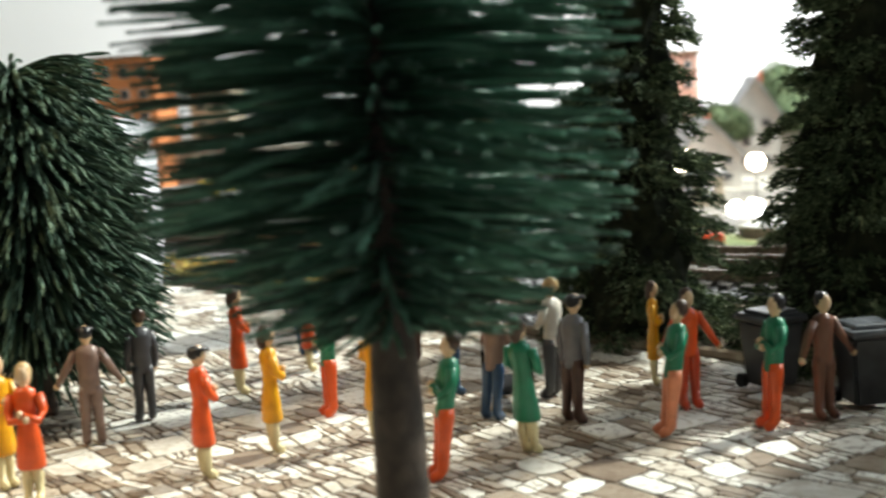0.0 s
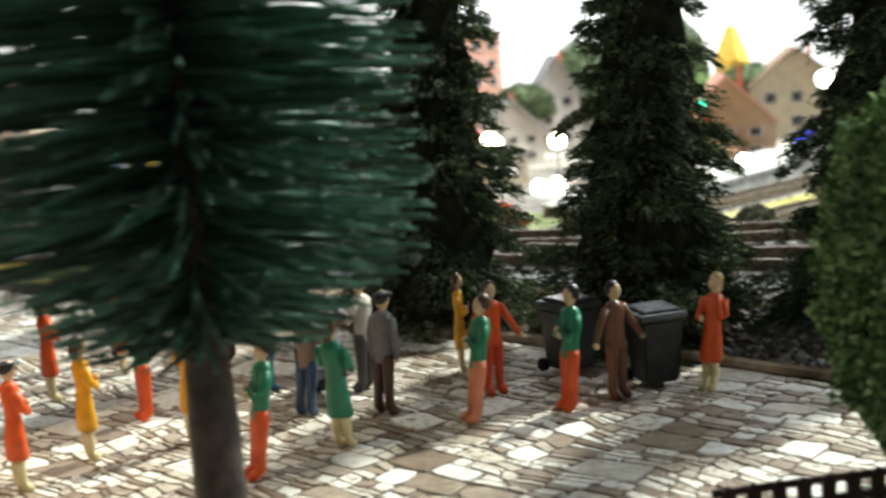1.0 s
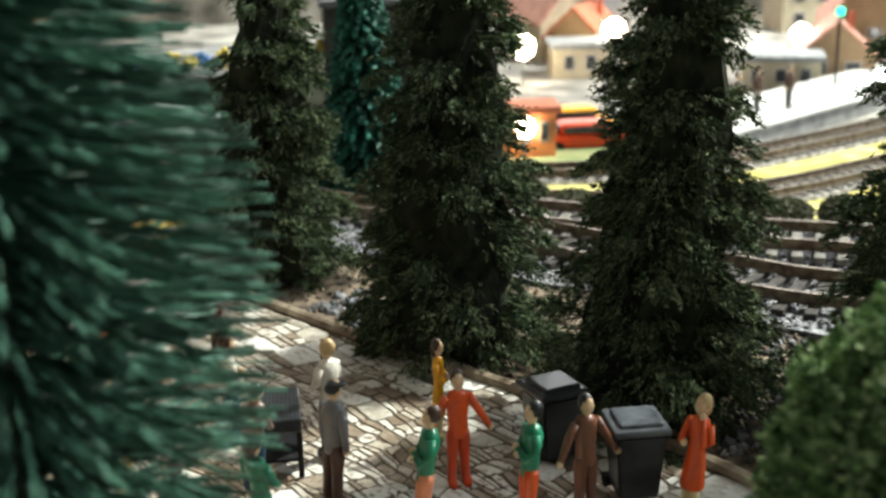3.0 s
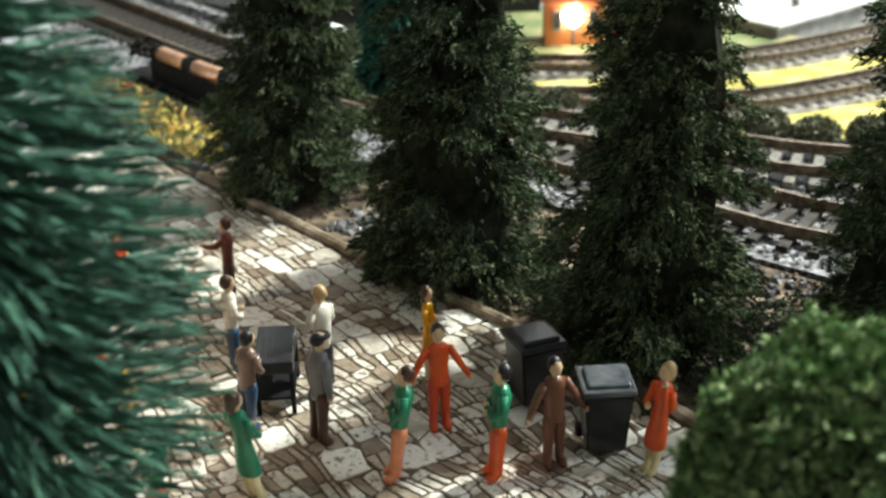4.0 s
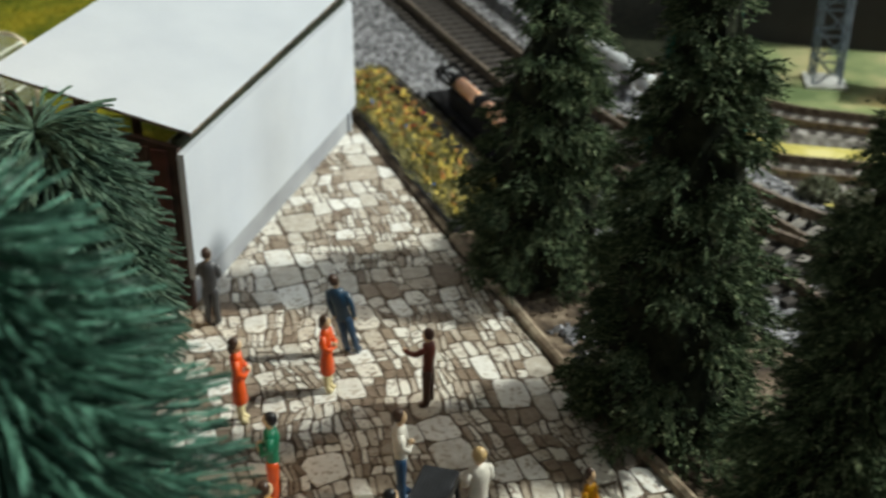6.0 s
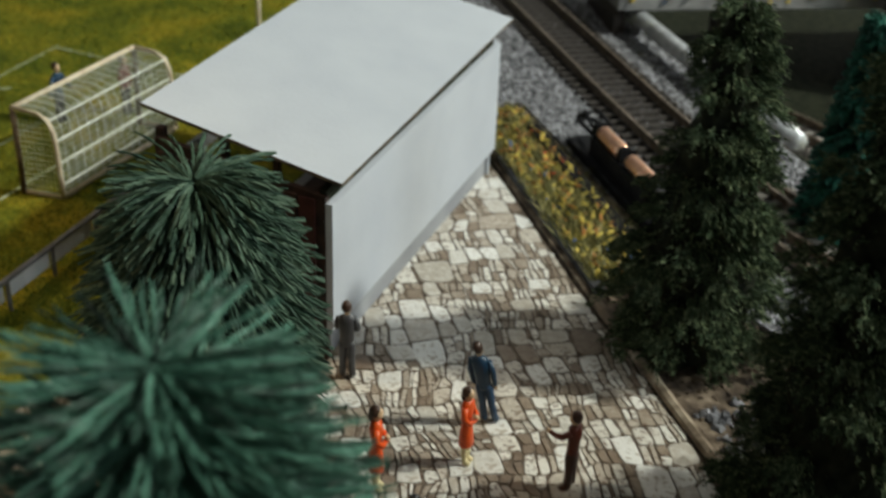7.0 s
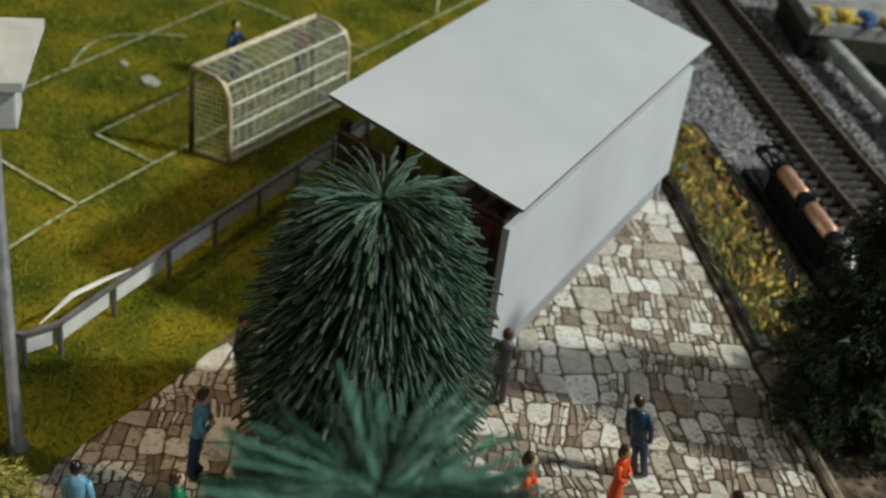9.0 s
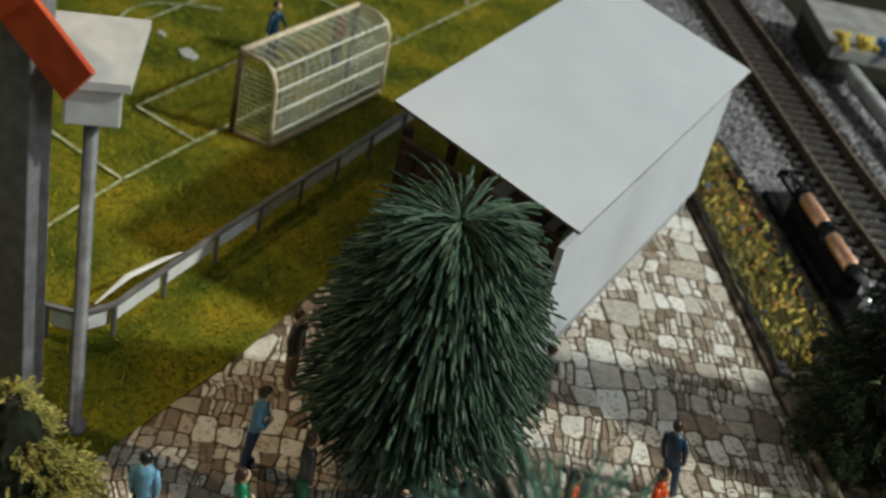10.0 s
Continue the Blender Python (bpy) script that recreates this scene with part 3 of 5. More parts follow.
for name, pts, r in (("post", [ga, ga + Vector((0, 0, H))], 0.00085), ("post", [gb, gb + Vector((0, 0, H))], 0.00085), ("crossbar", [ga + Vector((0, 0, H)), gb + Vector((0, 0, H))], 0.00085)):
    bm = bmesh.new()
    tube(bm, pts, r, 10)
    part(name, bm, M_POST_SHADED if name == "post" else M_CREAM, goal, "post coloured brown for its shaded side" if name == "post" else "", True)


def goal_arc(t):
    """The net's section: forward from the bar, then curving down to the ground bar."""
    prof = [(0.0, H), (0.58, H - 0.0008), (0.82, H - 0.0024), (0.93, H - 0.006), (0.96, 0.0155), (0.98, 0.0075), (1.0, 0.0006)]
    return [ga + along * t + back * u + Vector((0, 0, z)) for u, z in prof]


for t in (0.0, 1.0):
    bm = bmesh.new()
    tube(bm, goal_arc(t), 0.00075, 8)
    part("net_frame", bm, M_CREAM, goal, smooth=True)
    bm = bmesh.new()
    tube(bm, [ga + along * t + Vector((0, 0, 0.0006)), ga + along * t + back + Vector((0, 0, 0.0006))], 0.0006, 8)
    part("ground_bar", bm, M_CREAM, goal, smooth=True)
bm = bmesh.new()
tube(bm, [ga + back + Vector((0, 0, 0.0007)), gb + back + Vector((0, 0, 0.0007))], 0.0008, 8)
part("ground_bar", bm, M_CREAM, goal, smooth=True)


def net_point(t, z):
    """A point on the hanging back of the net at height z."""
    arc = goal_arc(t)
    for p, q in zip(arc[2:], arc[3:]):
        if q.z <= z <= p.z:
            return p.lerp(q, (p.z - z) / (p.z - q.z))
    return arc[-1]


for z in (H - 0.0024, H * 0.68, H * 0.42, H * 0.17):
    bm = bmesh.new()
    tube(bm, [net_point(0.0, z), net_point(1.0, z)], 0.00036, 6)
    part("net_cord", bm, M_NET, goal)
bm = bmesh.new()
for k in range(1, 46):
    tube(bm, goal_arc(k / 46), 0.00022 if k % 3 == 0 and k < 40 else 0.00009, 4)
for k in range(1, 14):
    z = (H - 0.003) * k / 14
    tube(bm, [net_point(0.0, z), net_point(1.0, z)], 0.00008, 4)
    for t in (0.0, 1.0):
        tube(bm, [ga + along * t + Vector((0, 0, z)), net_point(t, z)], 0.00011, 4)
for t in (0.0, 1.0):
    for k in range(1, 9):
        foot = ga + along * t + back * (k / 9.6)
        tube(bm, [foot + Vector((0, 0, 0.0006)), foot + Vector((0, 0, H - 0.003))], 0.00011, 4)
part("net", bm, M_NET, goal, "white string mesh")

far_goal = thing("football_goal", (0, 0, 0), "far cream football goal seen at the field's end", "goal")
bm = bmesh.new()
tube(bm, [(-0.197, 0.468, 0), (-0.197, 0.468, 0.026)], 0.0008, 8)
part("post", bm, M_CREAM, far_goal)

# ---- field lines ----
def stripe(points, w=0.0010):
    bm = bmesh.new()
    ps = [Vector((*p, 0)) for p in points]
    rows = []
    for i, p in enumerate(ps):
        d = (ps[min(i + 1, len(ps) - 1)] - ps[max(i - 1, 0)]).normalized().cross(Vector((0, 0, 1))) * w / 2
        rows.append((bm.verts.new((p + d) + Vector((0, 0, 0.0011))), bm.verts.new((p - d) + Vector((0, 0, 0.0011)))))
    for a, b in zip(rows, rows[1:]):
        bm.faces.new((a[0], b[0], b[1], a[1]))
    return tagged(part("field_line", bm, M_LINE), "worn white chalk line on the turf", kind="structure")


stripe([(-0.122, 0.190), (-0.144, 0.253), (-0.154, 0.284), (-0.161, 0.314), (-0.183, 0.416), (-0.205, 0.52)])
stripe([(-0.1535, 0.2835), (-0.1735, 0.2815), (-0.197, 0.2800), (-0.23, 0.2775)])
stripe([(-0.1605, 0.3125), (-0.184, 0.3095)])
stripe([(-0.184, 0.3095), (-0.195, 0.357), (-0.205, 0.405)])
stripe([(-0.2035, 0.4045), (-0.182, 0.408)])
stripe([(-0.205, 0.250), (-0.222, 0.316), (-0.247, 0.414)])
stripe([(-0.246, 0.412), (-0.225, 0.4145), (-0.184, 0.4195)])
stripe([(-0.2265 - 0.013 * math.sin(a * math.pi / 12), 0.330 + 0.045 * a / 12) for a in range(13)])

def blades(name, outline, count, height, material, z, label, clear=(), seed=11, lean=0.5, width=0.00022):
    r = random.Random(seed)
    xs, ys = [p[0] for p in outline], [p[1] for p in outline]
    verts, faces, made = [], [], 0
    while made < count:
        x, y = r.uniform(min(xs), max(xs)), r.uniform(min(ys), max(ys))
        if not inside(outline, x, y):
            continue
        a, h, n = r.uniform(0, 6.28), height * r.uniform(0.5, 1.3), len(verts)
        dx, dy = math.cos(a) * width, math.sin(a) * width
        lx, ly = r.uniform(-lean, lean) * h, r.uniform(-lean, lean) * h
        verts += [(x - dx, y - dy, z), (x + dx, y + dy, z), (x + lx, y + ly, z + h)]
        faces.append((n, n + 1, n + 2))
        made += 1
    return tagged(soup(name, verts, faces, material), label, "grass", kind="stuff")


blades("turf", [(-0.062, 0.180), (-0.0755, 0.224), (-0.0825, 0.259), (-0.0915, 0.291), (-0.0975, 0.315), (-0.080, 0.33), (-0.097, 0.45), (-0.19, 0.553), (-0.33, 0.60), (-0.33, 0.2), (-0.1, 0.17)], 90000, 0.0013, M_GRASS, 0.0002, "short olive and yellow turf fibres", lean=1.6)

# ---- field fence ----
POSTS = [(-0.122, 0.2255), (-0.1105, 0.2335), (-0.1045, 0.2375), (-0.1035, 0.2455), (-0.1085, 0.2625), (-0.1137, 0.2815), (-0.1182, 0.2990), (-0.1228, 0.3170), (-0.1268, 0.3340), (-0.1313, 0.3515), (-0.1362, 0.3705), (-0.141, 0.389), (-0.146, 0.407)]
fence = thing("field_fence", (0, 0, 0), "low grey fence with white boards round the field", "fence")
for x, y in POSTS:
    bm = bmesh.new()
    tube(bm, [(x, y, 0), (x, y, 0.0085)], 0.00055, 6)
    part("post", bm, M_GREY_PAINT, fence)
for i, (a, b) in enumerate(zip(POSTS, POSTS[1:])):
    a, b = Vector((*a, 0)), Vector((*b, 0))
    d = b - a
    turn = Matrix.Translation(a) @ Matrix.Rotation(math.atan2(d.y, d.x), 4, "Z")
    bm = bmesh.new()
    box(bm, 0, d.length, -0.0006, 0.0006, 0.0082, 0.0092, 0.00015, 0, turn)
    part("top_rail", bm, M_GREY_PAINT, fence)
    bm = bmesh.new()
    box(bm, 0.0006, d.length - 0.0006, 0.0008, 0.0013, 0.0030, 0.0080, 0.0001, 0, turn)
    part("board", bm, M_WHITE, fence)
# added white sliver in place of light catching the fence board
bm = bmesh.new()
tube(bm, [(-0.1065, 0.2425, 0.0080), (-0.1085, 0.252, 0.0105), (-0.1115, 0.264, 0.0088), (-0.1125, 0.270, 0.008)], [0.0002, 0.0009, 0.0007, 0.0002], 6, flat=0.4)
tagged(part("lit_board_curl", bm, M_WHITE), "curled white sliver standing for the brightly lit fence board", "banner")

# pale bare patches in the turf
for x, y, size in ((-0.2050, 0.3440, 0.0036), (-0.2200, 0.3450, 0.0016)):
    bm = bmesh.new()
    prism(bm, [(x + size * (1 + 0.22 * math.sin(3 * k)) * math.cos(k * 0.5236), y + size * 0.75 * (1 + 0.2 * math.cos(5 * k)) * math.sin(k * 0.5236)) for k in range(12)], 0.0002, 0.0011)
    tagged(part("bare_patch", bm, M_LIGHT_GREY), "pale grey bare patch in the turf", kind="structure")

# ---- floodlight and red cross post ----
lamp = thing("floodlight", (-0.0835, 0.2225, 0), "pale grey box floodlight on a round pole", "floodlight", 54.0)
bm = bmesh.new()
tube(bm, [(0, 0, 0), (0, 0, 0.002), (0, 0, 0.0021), (0, 0, 0.072)], [0.0022, 0.0022, 0.00135, 0.00125], 14)
part("pole", bm, M_GREY_PAINT, lamp, smooth=True)
bm = bmesh.new()
box(bm, -0.0046, 0.0046, -0.0042, 0.0054, 0.0708, 0.0786, 0.0004)
part("housing", bm, M_LIGHT_GREY, lamp)
bm = bmesh.new()
lo = [bm.verts.new(v) for v in ((-0.0058, -0.0052, 0.0780), (0.0058, -0.0052, 0.0780), (0.0086, 0.0082, 0.0835), (-0.0082, 0.0082, 0.0835))]
hi = [bm.verts.new((v.co.x, v.co.y, v.co.z + 0.0016)) for v in lo]
for q in (lo[::-1], hi):
    bm.faces.new(q)
for i in range(4):
    bm.faces.new((lo[i], lo[(i + 1) % 4], hi[(i + 1) % 4], hi[i]))
part("hood", bm, M_LIGHT_GREY, lamp, "sloping pale grey hood")

post = thing("crossing_post", (-0.0920, 0.2155, 0), "grey square post carrying a worn red cross", "signpost", 20.0)
bm = bmesh.new()
box(bm, -0.0031, 0.0031, -0.0031, 0.0031, 0, 0.098, 0.0003)
part("mast", bm, M_GREY_PAINT, post)
for a in (38, -42):
    bm = bmesh.new()
    box(bm, -0.019, 0.019, -0.0006, 0.0006, -0.0042, 0.0042, 0.0003)
    bmesh.ops.transform(bm, matrix=Matrix.Translation((-0.0020, -0.0038 - (0.0013 if a < 0 else 0), 0.0915)) @ Matrix.Rotation(radians(a), 4, "Y"), verts=bm.verts)
    part("cross_arm", bm, M_SIGN_RED, post, "worn orange red slat")

# ---- trees ----
def strand_tree(name, place, z0, z1, radius, count, trunk_r, material, label, seed, droop, thick, profile, lift=0.0, skew=1.0):
    """A bottle-brush tree: a straight stem with bristles sticking out all round."""
    r = random.Random(seed)
    tree = thing(name, (*place, 0), label, "tree")
    bm = bmesh.new()
    tube(bm, [(0, 0, 0), (0.0002, 0, 0.001), (0.0002, 0.0002, z0 * 0.6 + 0.002), (0, 0, z0 + 0.008), (0, 0, z1 - 0.012)], [trunk_r * 1.1, trunk_r, trunk_r * 0.95, trunk_r * 0.7, 0.0006], 14)
    part("trunk", bm, M_BARK, tree, "dark brown ribbed stem", True)
    verts, faces = [], []
    steps = (0.05, 0.2, 0.34, 0.48, 0.6, 0.72, 0.84, 0.93, 1.0)
    for i in range(count):
        w = ((i + r.random()) / count) ** skew
        z = z0 + (z1 - z0) * w
        ln = radius * profile(w) * r.uniform(0.88, 1.06)
        a = i * 2.39996 + r.uniform(-0.4, 0.4)
        c, s = math.cos(a), math.sin(a)
        top = max(0.0, (w - 0.86) / 0.14)
        rise = (lift + 0.38 * top * r.random() + r.uniform(-0.05, 0.05)) * ln
        fall = droop * ln * r.uniform(0.6, 1.4)
        t0 = thick * r.uniform(0.75, 1.25)
        bend = r.uniform(-0.07, 0.07)
        n = len(verts)
        for k, q in enumerate(steps):
            px, py = q * ln * (c - s * bend * q), q * ln * (s + c * bend * q)
            pz = z + rise * q - fall * q * q
            h = t0 * (0.9, 1.0, 1.1, 1.1, 1.1, 1.05, 1.0, 0.95, 0.7)[k] * r.uniform(0.75, 1.25)
            for m in range(4):
                b = m * 1.5708 + 0.4 + 0.7 * k
                verts.append((px - s * h * math.cos(b), py + c * h * math.cos(b), pz + h * math.sin(b)))
        for k in range(len(steps) - 1):
            for m in range(4):
                faces.append((n + 4 * k + m, n + 4 * k + (m + 1) % 4, n + 4 * k + 4 + (m + 1) % 4, n + 4 * k + 4 + m))
        faces.append((n + 32, n + 33, n + 34, n + 35))
    soup("crown", verts, faces, material, tree, "stiff green plastic bristles")
    return tree


strand_tree("bristle_tree", (0.0370, 0.1875), 0.0290, 0.0960, 0.0258, 1650, 0.0030, M_BRUSH_A, "green bottle-brush model tree on a dark stem", 21, 0.05, 0.00025,
            lambda w: (0.50 + 0.5 * w / 0.17) if w < 0.17 else (1.0 if w < 0.55 else 1.0 - 0.50 * ((w - 0.55) / 0.45) ** 1.4), 0.02, 0.92)
strand_tree("bristle_tree", (-0.0380, 0.2690), 0.0100, 0.0610, 0.0236, 2200, 0.0022, M_BRUSH_B, "dark green bottle-brush model tree beside the shed", 22, 0.42, 0.00031,
            lambda w: 0.78 + 0.22 * min(1.0, w / 0.2) if w < 0.2 else (1.0 if w < 0.5 else 1.0 - 0.34 * ((w - 0.5) / 0.5) ** 1.6), 0.26)
strand_tree("teal_tree", (0.0370, 0.4440), 0.004, 0.062, 0.0165, 1100, 0.0014, M_TEAL, "teal green plastic tree beyond the rails", 23, 0.2, 0.0007, lambda w: 1.0 - 0.6 * w)


def sprig(r, verts, faces, base, way, length, count):
    """A twig of short needles set along a drooping line."""
    for i in range(count):
        t = (i + r.random()) / count
        size = r.uniform(0.0006, 0.0012) * (1.1 - 0.4 * t)
        p = base + way * (length * t) + Vector((r.gauss(0, 0.00022), r.gauss(0, 0.00022), r.gauss(0, 0.00016) - 0.12 * length * t * t))
        p.z = max(0.0004, p.z)
        d = (way + Vector((r.gauss(0, 0.45), r.gauss(0, 0.45), r.gauss(0, 0.35)))).normalized()
        e = d.cross(Vector((r.gauss(0, 1), r.gauss(0, 1), r.gauss(0, 1)))).normalized() * (size * 0.25)
        m, n = d.cross(e).normalized() * (size * 0.25), len(verts)
        verts += [p - d * size * 0.5, p + e + m, p + d * size, p - e + m]
        faces += [(n, n + 1, n + 2), (n, n + 2, n + 3)]


def fir_tree(place, height, radius, seed, taper, turn=0.0, lean=(0.0, 0.0), thick=1.0, material=None,
             name="fir_tree", label="dark green flocked model fir at the edge of the flagstones", group="firs along the verge"):
    """A flocked fir: drooping boughs in whorls, each a spray of small twigs."""
    r = random.Random(seed)
    tree = thing(name, (*place, 0), label, "tree", turn, group)
    bm = bmesh.new()
    tube(bm, [(0, 0, 0), (lean[0] * height * 0.3, lean[1] * height * 0.3, height * 0.3), (lean[0] * height * 0.96, lean[1] * height * 0.96, height * 0.96)], [0.0026, 0.0018, 0.0004], 9)
    part("trunk", bm, M_BARK, tree)
    verts, faces = [], []
    z = 0.0030
    while z < height * 0.985:
        w = z / height
        reach = radius * (1 - w) ** taper * r.uniform(0.88, 1.10) + 0.0012
        for k in range(max(4, int(10 - 4 * w))):
            a, out = r.uniform(0, 6.283), reach * r.uniform(0.74, 1.14)
            fall = r.uniform(0.22, 0.5)
            c, q = math.cos(a), math.sin(a)
            for i in range(int(16 + 2900 * out * thick)):
                t = r.random() ** 0.55
                side = r.gauss(0, 0.5) * (0.0020 + 0.20 * out) * (1.12 - 0.55 * t)
                base = Vector((t * out * c - q * side + lean[0] * z, t * out * q + c * side + lean[1] * z, z + r.uniform(-0.0012, 0.0012) - fall * out * t * t + 0.2 * out * t))
                way = Vector((c * 1.0 - q * side * 180, q * 1.0 + c * side * 180, r.gauss(-0.35, 0.3))).normalized()
                sprig(r, verts, faces, base, way, r.uniform(0.0016, 0.0036), 8)
        z += 0.0033 + 0.001 * r.random()
    soup("crown", verts, faces, material or M_FIR, tree)
    # core coloured near-black, so inner shade shows between the boughs
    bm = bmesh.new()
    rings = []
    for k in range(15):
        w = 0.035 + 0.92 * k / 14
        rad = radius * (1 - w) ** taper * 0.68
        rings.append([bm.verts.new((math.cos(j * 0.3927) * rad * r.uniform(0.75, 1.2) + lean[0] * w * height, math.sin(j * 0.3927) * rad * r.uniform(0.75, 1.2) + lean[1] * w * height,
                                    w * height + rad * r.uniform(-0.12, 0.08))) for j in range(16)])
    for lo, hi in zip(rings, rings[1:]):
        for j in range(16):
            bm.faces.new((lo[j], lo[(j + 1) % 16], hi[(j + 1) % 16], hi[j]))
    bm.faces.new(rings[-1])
    part("bough_core", bm, M_SHADE_BLACK, tree, "inner twigs, near-black for the shade inside the crown")
    return tree


FIRS = [((0.0235, 0.3620), 0.087, 0.0205, 31, 0.62, (0.030, 0.010)), ((0.0705, 0.3195), 0.114, 0.0195, 32, 0.66, (0.015, 0.005)), ((0.1085, 0.2915), 0.112, 0.0205, 33, 0.80, (0.055, 0.015)), ((0.1600, 0.2895), 0.130, 0.0260, 34, 0.88, (0.03, 0.0))]
for place, h, rad, seed, taper, lean in FIRS:
    fir_tree(place, h, rad, seed, taper, lean=lean)


def flock_bush(name, place, rx, height, material, label, seed, flakes=16000, size=(0.0004, 0.0009), group="", lump_count=46, fine=1.0, middle=0.45, tuft=1):
    r = random.Random(seed)
    bush = thing(name, (*place, 0), label, "bush", group=group)
    lumps = [(r.uniform(0, 6.283), math.asin(r.uniform(-0.6, 1.0)), r.uniform(0.10, 0.26) * fine, r.uniform(0.03, 0.11)) for _ in range(lump_count)]

    def reach(a, b):
        k = 1.0
        d = Vector((math.cos(b) * math.cos(a), math.cos(b) * math.sin(a), math.sin(b)))
        for la, lb, wide, tall in lumps:
            e = Vector((math.cos(lb) * math.cos(la), math.cos(lb) * math.sin(la), math.sin(lb)))
            k += tall * math.exp(-((d - e).length / wide) ** 2)
        return k

    zc = height * middle
    verts, faces = [], []
    for i in range(flakes):
        a, b = r.uniform(0, 6.283), math.asin(r.uniform(-0.85, 1.0))
        k = reach(a, b) * (1 - 0.10 * r.random() ** 2) * (1.0 if tuft == 1 else r.uniform(0.93, 1.045))
        top = height - zc if b > 0 else zc
        centre = Vector((rx * k * math.cos(b) * math.cos(a), rx * k * math.cos(b) * math.sin(a), max(0.0003, zc + top * k * 0.93 * math.sin(b))))
        for _ in range(tuft):
            s = r.uniform(*size)
            p = centre if tuft == 1 else centre + Vector((r.gauss(0, 0.00035), r.gauss(0, 0.00035), r.gauss(0, 0.00035)))
            d = Vector((math.cos(b) * math.cos(a) + r.gauss(0, 0.7), math.cos(b) * math.sin(a) + r.gauss(0, 0.7), math.sin(b) + r.gauss(0, 0.7))).normalized()
            e = d.cross(Vector((r.gauss(0, 1), r.gauss(0, 1), r.gauss(0, 1)))).normalized() * s * 0.5
            m = d.cross(e).normalized() * s * 0.35
            n = len(verts)
            verts += [p - d * s * 0.5, p + e + m, p + d * s, p - e + m]
            faces += [(n, n + 1, n + 2), (n, n + 2, n + 3)]
    soup("leaves", verts, faces, material, bush)
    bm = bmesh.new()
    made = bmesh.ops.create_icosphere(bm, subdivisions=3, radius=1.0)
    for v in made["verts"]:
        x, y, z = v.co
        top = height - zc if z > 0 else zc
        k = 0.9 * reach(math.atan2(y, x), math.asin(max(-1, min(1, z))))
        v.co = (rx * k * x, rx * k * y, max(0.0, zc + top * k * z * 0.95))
    # under tufts the core is near-black, painting shade into the gaps
    part("core", bm, M_SHADE_BLACK if tuft > 1 else material, bush)
    return bush


flock_bush("round_bush", (0.1287, 0.1958), 0.0172, 0.0560, M_BUSH, "round light green flocked bush on the flagstones", 41, 13000, (0.0005, 0.0011), "", 130, 0.45, 0.52, 4)
fir_tree((-0.0660, 0.1975), 0.0350, 0.0180, 42, 0.60, thick=0.8, material=M_OLIVE, name="olive_conifer", label="low spreading olive yellow flocked conifer", group="")
for i, (x, y, w, h) in enumerate(((0.118, 0.4155, 0.006, 0.008), (0.130, 0.4125, 0.006, 0.007), (0.143, 0.410, 0.006, 0.009), (0.156, 0.4085, 0.006, 0.007), (0.170, 0.4075, 0.006, 0.008), (0.075, 0.436, 0.005, 0.006), (0.086, 0.430, 0.005, 0.007), (0.099, 0.4235, 0.005, 0.006))):
    flock_bush("hedge_bush", (x, y), w, h, M_HEDGE, "small grey green hedge bush beside the rails", 50 + i, 1200, (0.0006, 0.0014), "hedge along the rails")

# ---- flower bed ----
M_BLOOM = {k: mat(k + "_bloom", (tuple(v * 0.7 for v in c), c), 300.0, 0.7) for k, c in dict(yellow=(0.72, 0.55, 0.10), orange=(0.66, 0.27, 0.06), red=(0.60, 0.08, 0.03), blue=(0.07, 0.17, 0.38)).items()}
M_BED_LEAF = mat("bed_leaf", ((0.05, 0.06, 0.02), (0.22, 0.21, 0.07), (0.56, 0.49, 0.22)), 120.0, 0.8, island=True, spread=(0.15, 0.85), amount=0.7)
BED_IN = [(-0.066, 0.4285), (-0.005, 0.374), (0.006, 0.388), (-0.018, 0.409), (-0.080, 0.462), (-0.088, 0.452)]
blades("flower_stems", BED_IN, 9000, 0.0042, M_BED_LEAF, 0.0006, "tangled olive and straw coloured stems in the bed", seed=61, lean=0.9, width=0.0004)
for hue, count in (("yellow", 340), ("orange", 120), ("red", 26), ("blue", 20)):
    r = random.Random(count)
    bm, made = bmesh.new(), 0
    while made < count:
        x, y = r.uniform(-0.09, 0.01), r.uniform(0.37, 0.466)
        if inside(BED_IN, x, y) and (hue != "red" or y > 0.41):
            q = bmesh.ops.create_icosphere(bm, subdivisions=1, radius=r.uniform(0.00035, 0.0008))
            bmesh.ops.transform(bm, matrix=pose(x, y, r.uniform(0.0028, 0.0050), r.uniform(0, 90), r.uniform(0, 90), r.uniform(0, 180)) @ Matrix.Diagonal((0.8, 2.0, 0.4, 1)), verts=q["verts"])
            made += 1
    tagged(part("flower_heads", bm, M_BLOOM[hue]), "small %s flower heads in the bed" % hue, "flowers", kind="stuff")

